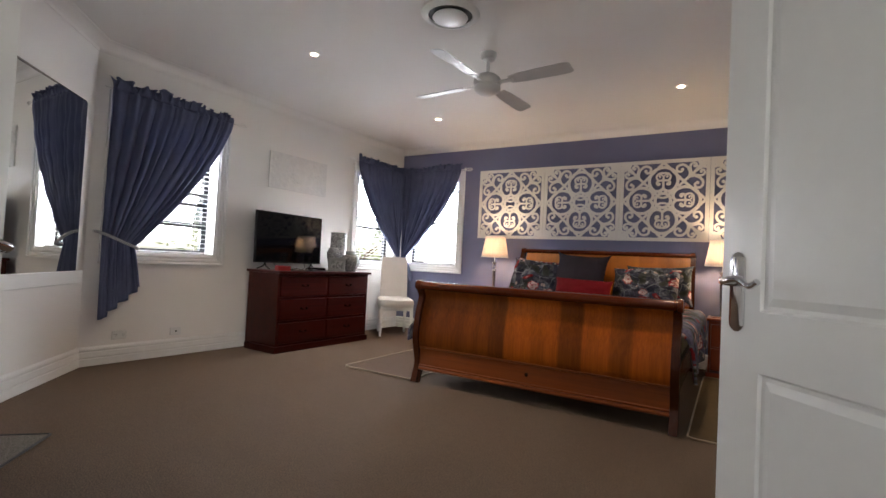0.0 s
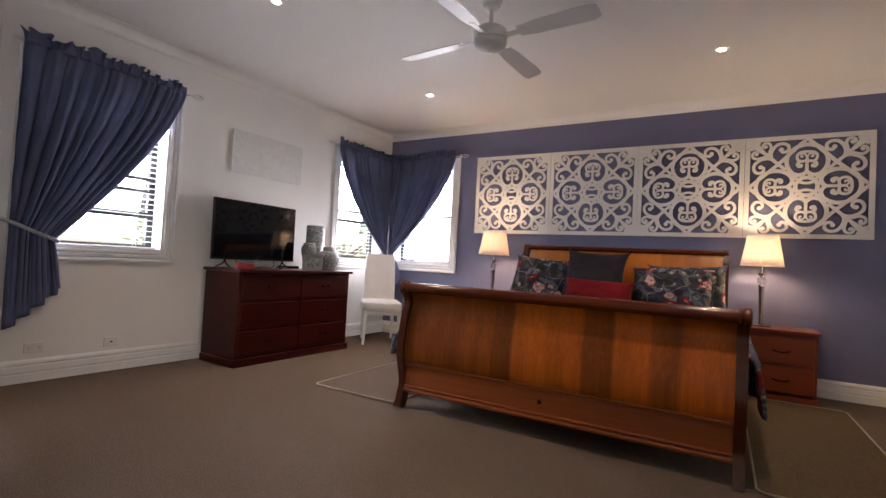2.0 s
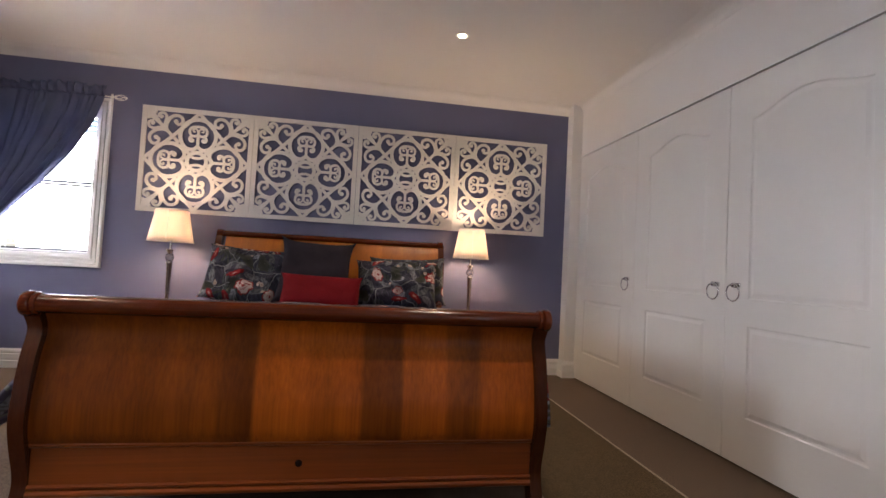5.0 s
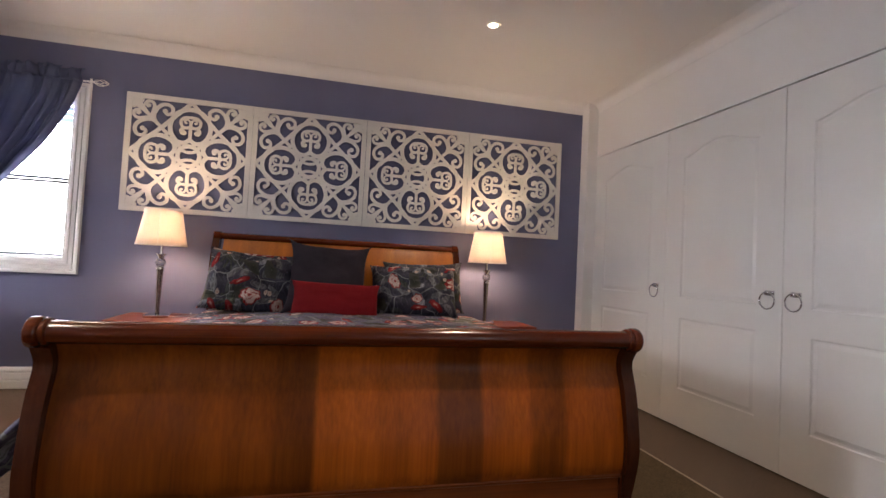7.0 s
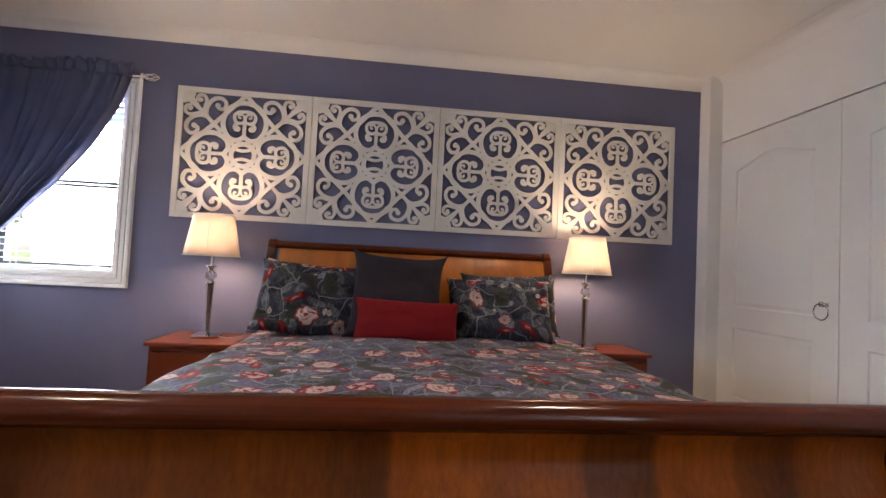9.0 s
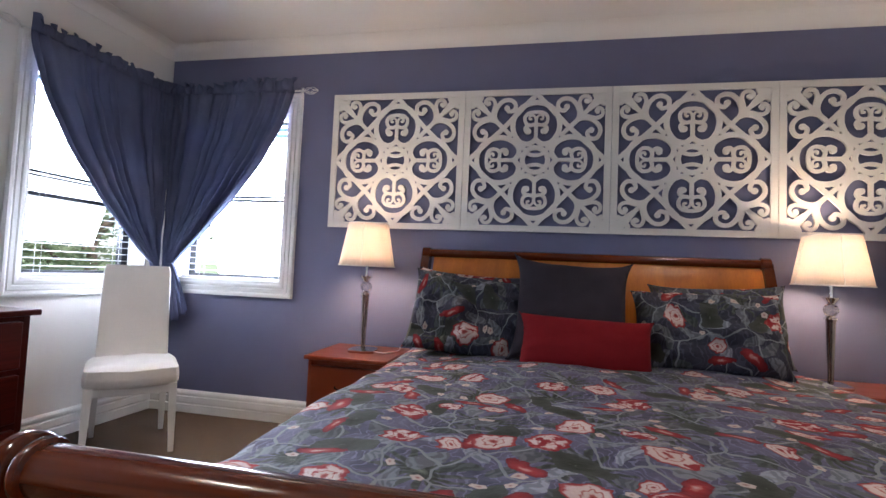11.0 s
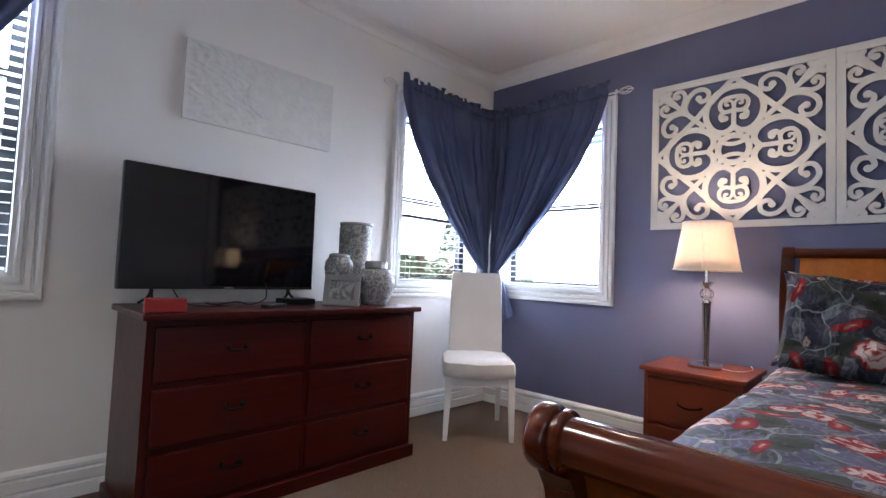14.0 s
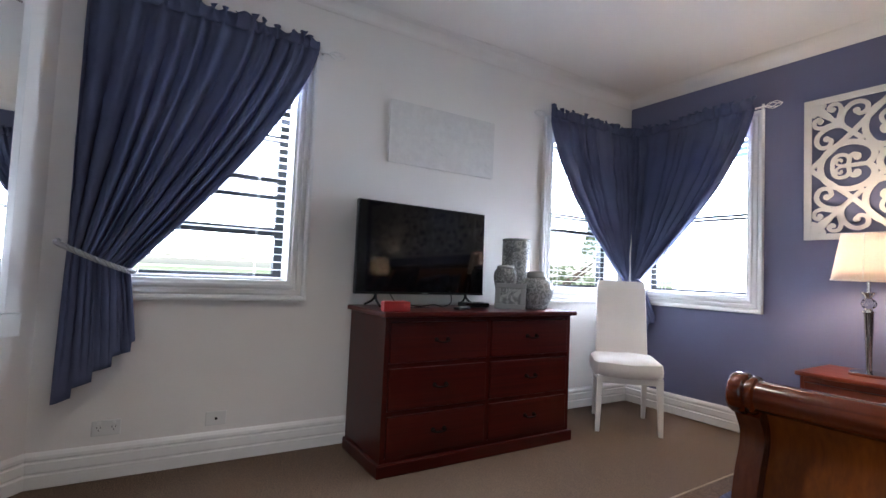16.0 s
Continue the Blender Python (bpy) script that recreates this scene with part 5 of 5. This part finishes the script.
for x, y, lx, ly in ((-0.195, -0.19, -0.018, -0.01), (0.195, -0.19, 0.018, -0.01), (-0.175, 0.195, -0.01, 0.05), (0.175, 0.195, 0.01, 0.05)):
    bm = bmesh.new()
    rows = []
    for z, r, f in ((0.385, 0.021, 0), (0.2, 0.018, 0.5), (0.0, 0.013, 1.0)):
        cx, cy = x + lx * f * 0.6, y + ly * f
        rows.append([(cx - r, cy - r, z), (cx + r, cy - r, z), (cx + r, cy + r, z), (cx - r, cy + r, z)])
    grid_faces(bm, rows, True, True)
    part("leg", bm, GLOSS, chair, "white painted tapered leg")


for a in ((-0.19, 0.19, -0.205, -0.187), (-0.17, 0.17, 0.19, 0.208), (-0.205, -0.187, -0.19, 0.19), (0.187, 0.205, -0.19, 0.19)):
    part("apron", cube(*a, 0.335, 0.382, bev=0.002), GLOSS, chair, "white painted apron rail")


# ---- rugs ----
def mat_rug(x0, x1, y0, y1, r, m, material, edge, label, arcs=5):
    n = arcs
    loop = []
    for cx, cy, a0 in ((x0 + r, y0 + r, 180), (x1 - r, y0 + r, 270), (x1 - r, y1 - r, 0), (x0 + r, y1 - r, 90)):
        loop += [(cx + r * math.cos(radians(a0 + 90 * i / n)), cy + r * math.sin(radians(a0 + 90 * i / n))) for i in range(n + 1)]
    g = thing("floor_mat", m, label, "mat", "floor mats")
    bm = bmesh.new()
    grid_faces(bm, [[(*p, 0.001) for p in loop], [(*p, 0.010) for p in loop]], True, True)
    part("mat_body", bm, material, g)
    pts = [(*p, 0.009) for p in loop]
    part("binding", tube(bmesh.new(), pts + [pts[0]], 0.0065, 6), edge, g, smooth=True)


mat_rug(-3.385, -2.64, 5.445, 7.35, 0.05, pose(0, 0, 0), MATBROWN, PIPING, "brown carpet mat with beige bound edge beside the bed")
mat_rug(-0.575, 0.105, 5.43, 7.50, 0.05, pose(0, 0, 0), MATTING, PIPING, "olive brown carpet mat with beige bound edge beside the bed")
mat_rug(0, 0.9, -0.45, 0, 0.01, wall_frame((-3.352, 3.234, 0), (1, -1)), MATGREY, DARKEDGE, "grey mat with dark bound edge in front of the mirror")


# ---- wall fittings ----
def plaque():
    w, h = 0.83, 0.41
    nx, ny = 150, 76
    p = thing("relief_plaque", TV @ pose(1.545, 0, 1.74), "white plaster relief plaque with a round medallion", "wall plaque")
    part("backing", cube(0, w, 0.001, 0.014, 0, h, bev=0.003), PLASTER, p)
    rows = []
    for j in range(ny + 1):
        row = []
        for i in range(nx + 1):
            x, z = w * i / nx, h * j / ny
            cx, cz = abs(x - w / 2), z - h / 2
            r = math.hypot(cx, cz)
            e = min(x, w - x, z, h - z)
            d = 0.0
            if e < 0.012:
                d = 0.006
            elif r < 0.105:
                d = 0.0105 + 0.002 * noise.noise((x * 60, z * 60, 5.0)) - 0.002 * (r / 0.105) ** 4
            else:
                q = noise.noise((cx * 34, cz * 34, 2.0)) + 0.6 * math.sin(cx * 70 + 3.2 * math.sin(cz * 46)) * math.cos(cz * 64)
                d = 0.005 + 0.0022 * max(0.0, min(1.0, q * 1.4 + 0.3))
            row.append((x, 0.0135 + d, z))
        rows.append(row)
    bm = bmesh.new()
    grid_faces(bm, rows)
    part("relief", bm, PLASTER, p, smooth=True)


plaque()
for u, z, w, kind in ((3.757, 0.236, 0.116, "power"), (3.282, 0.226, 0.100, "aerial")):
    lab = "white double power point on the wall" if kind == "power" else "white aerial socket plate on the wall"
    o = thing("wall_socket", TV @ pose(u, 0, z), lab, "socket", "wall sockets")
    part("plate", cube(-w / 2, w / 2, 0.0, 0.008, -0.036, 0.036, bev=0.003), PLATE, o)
    if kind == "power":
        for c in (-0.03, 0.03):
            bm = bmesh.new()
            for dx, dz in ((-0.007, 0.004), (0.007, 0.004), (0, -0.010)):
                box(bm, c + dx - 0.0012, c + dx + 0.0012, 0.0075, 0.009, dz - 0.005, dz + 0.005)
            part("slots", bm, HOLES, o)
            part("rocker", cube(c - 0.007, c + 0.007, 0.008, 0.011, 0.018, 0.029, bev=0.001), GLOSS, o)
    else:
        bm = lathe(bmesh.new(), [(0.007, 0), (0.007, 0.009), (0.003, 0.009)], 12)
        bmesh.ops.rotate(bm, verts=bm.verts, matrix=Matrix.Rotation(radians(-90), 3, "X"))
        bmesh.ops.translate(bm, verts=bm.verts, vec=(0, 0.008, 0))
        part("port", bm, HOLES, o, "dark aerial port")


# ---- ceiling fittings ----
for x, y in ((-3.372, 6.815), (-0.80, 6.80), (-3.40, 4.89), (-0.82, 4.86)):
    d = thing("downlight", pose(x, y, CEIL), "small round recessed downlight, switched on", "downlight", "ceiling downlights")
    part("trim_ring", lathe(bmesh.new(), [(0.030, -0.002), (0.034, -0.006), (0.046, -0.005), (0.049, -0.001)], 24, cap=False), GLOSS, d, smooth=True)
    part("lens", lathe(bmesh.new(), [(0.024, -0.004), (0.008, -0.0042)], 24), LED, d, "glowing warm white lens")
    sp = new("downlight_beam", bpy.data.lights.new("downlight_beam", "SPOT"))
    sp.data.energy, sp.data.color, sp.data.spot_size, sp.data.spot_blend, sp.data.shadow_soft_size = 27, (1.0, 0.82, 0.62), radians(95), 0.8, 0.03
    sp.location = (x, y, CEIL - 0.02)

fan = thing("ceiling_fan", pose(-2.075, 5.485, CEIL, 0, 0, -4.5), "white four-blade ceiling fan, at rest", "ceiling fan")
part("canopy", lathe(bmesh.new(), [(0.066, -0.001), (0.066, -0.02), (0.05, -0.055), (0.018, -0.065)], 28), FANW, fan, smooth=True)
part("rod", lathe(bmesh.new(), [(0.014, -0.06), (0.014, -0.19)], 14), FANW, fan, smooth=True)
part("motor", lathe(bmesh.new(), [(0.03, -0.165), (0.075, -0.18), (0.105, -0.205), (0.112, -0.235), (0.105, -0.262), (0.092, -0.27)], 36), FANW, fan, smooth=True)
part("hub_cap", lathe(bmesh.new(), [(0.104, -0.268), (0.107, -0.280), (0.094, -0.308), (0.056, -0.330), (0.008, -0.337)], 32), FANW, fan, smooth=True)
for k in range(4):
    a = radians(90 * k)
    loop = [(0.20, -0.045), (0.30, -0.058), (0.62, -0.066), (0.67, -0.062), (0.692, -0.045), (0.695, 0.045), (0.67, 0.062), (0.62, 0.066), (0.30, 0.058), (0.20, 0.045)]
    bm = bmesh.new()
    grid_faces(bm, [[(x, y, h) for x, y in loop] for h in (-0.003, 0.003)], True, True)
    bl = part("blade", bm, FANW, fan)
    bl.matrix_basis = pose(0, 0, -0.246, 0, 0, 90 * k) @ pose(0, 0, 0, -12)
    bm = cube(0.09, 0.23, -0.022, 0.022, -0.008, -0.003, bev=0.002)
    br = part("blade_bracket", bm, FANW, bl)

vent = thing("ceiling_vent", pose(-2.052, 4.838, CEIL), "round white ceiling air diffuser", "air vent")
part("ring", lathe(bmesh.new(), [(0.150, -0.012), (0.155, -0.020), (0.185, -0.014), (0.200, -0.001)], 40, cap=False), GLOSS, vent, smooth=True)
# Black disc under the uncut ceiling, in place of the gap's shade
part("throat", lathe(bmesh.new(), [(0.152, -0.004), (0.02, -0.003)], 40), HOLES, vent, "black disc that stands for the shaded air gap")
part("disc", lathe(bmesh.new(), [(0.114, -0.018), (0.121, -0.026), (0.117, -0.032), (0.092, -0.041), (0.046, -0.046), (0.008, -0.047)], 40), GLOSS, vent, smooth=True)


# ---- outdoors ----
bm = cube(-400, 400, -400, 400, -0.62, -0.56)
tagged(part("ground", bm, GRASS), "green lawn around the house", "ground", kind="structure")


def garden_tree(seed):
    rnd = random.Random(seed)
    t = thing("tree", pose(0, 0, -0.56), "leafy green garden tree in bright daylight", "tree", "garden trees")
    bm = tube(bmesh.new(), [(0, 0, 0), (0.05, 0.02, 0.7), (0.0, 0.06, 1.5), (0.08, 0.0, 2.4)], [0.13, 0.10, 0.08, 0.04], 9)
    for _ in range(9):
        z = rnd.uniform(0.8, 2.2)
        a = rnd.uniform(0, 6.28)
        r = rnd.uniform(0.7, 1.3)
        tube(bm, [(0.03, 0.02, z), (r * 0.5 * math.cos(a), r * 0.5 * math.sin(a), z + 0.45), (r * math.cos(a), r * math.sin(a), z + 0.8)], [0.045, 0.03, 0.012], 6)
    part("trunk", bm, BARK, t, smooth=True)
    vs, fs = [], []
    clumps = [(Vector((rnd.gauss(0, 0.75), rnd.gauss(0, 0.75), rnd.uniform(0.9, 3.6))), rnd.uniform(0.3, 0.6)) for _ in range(34)]
    for c, r in clumps:
        for _ in range(75):
            p = c + Vector((rnd.gauss(0, 1), rnd.gauss(0, 1), rnd.gauss(0, 0.8))) * r * 0.55
            d = Vector((rnd.gauss(0, 1), rnd.gauss(0, 1), rnd.gauss(0, 0.6))).normalized()
            s = d.orthogonal().normalized() * 0.035
            d *= 0.085
            k = len(vs)
            vs += [p - d, p + s, p + d, p - s]
            fs.append((k, k + 1, k + 2, k + 3))
    me = bpy.data.meshes.new("crown")
    me.from_pydata(vs, [], fs)
    me.materials.append(LEAF)
    cr = new("crown", me)
    cr.parent = t
    return t


tree = garden_tree(4)
tree.matrix_world = pose(-8.9, 11.2, -0.56)
for x, y, a, s in ((-10.8, 9.6, 80, 1.2), (-12.0, 13.0, 140, 1.15), (-17, 3.0, 30, 1.2)):
    c = copy_thing(tree, pose(x, y, -0.56, 0, 0, a))
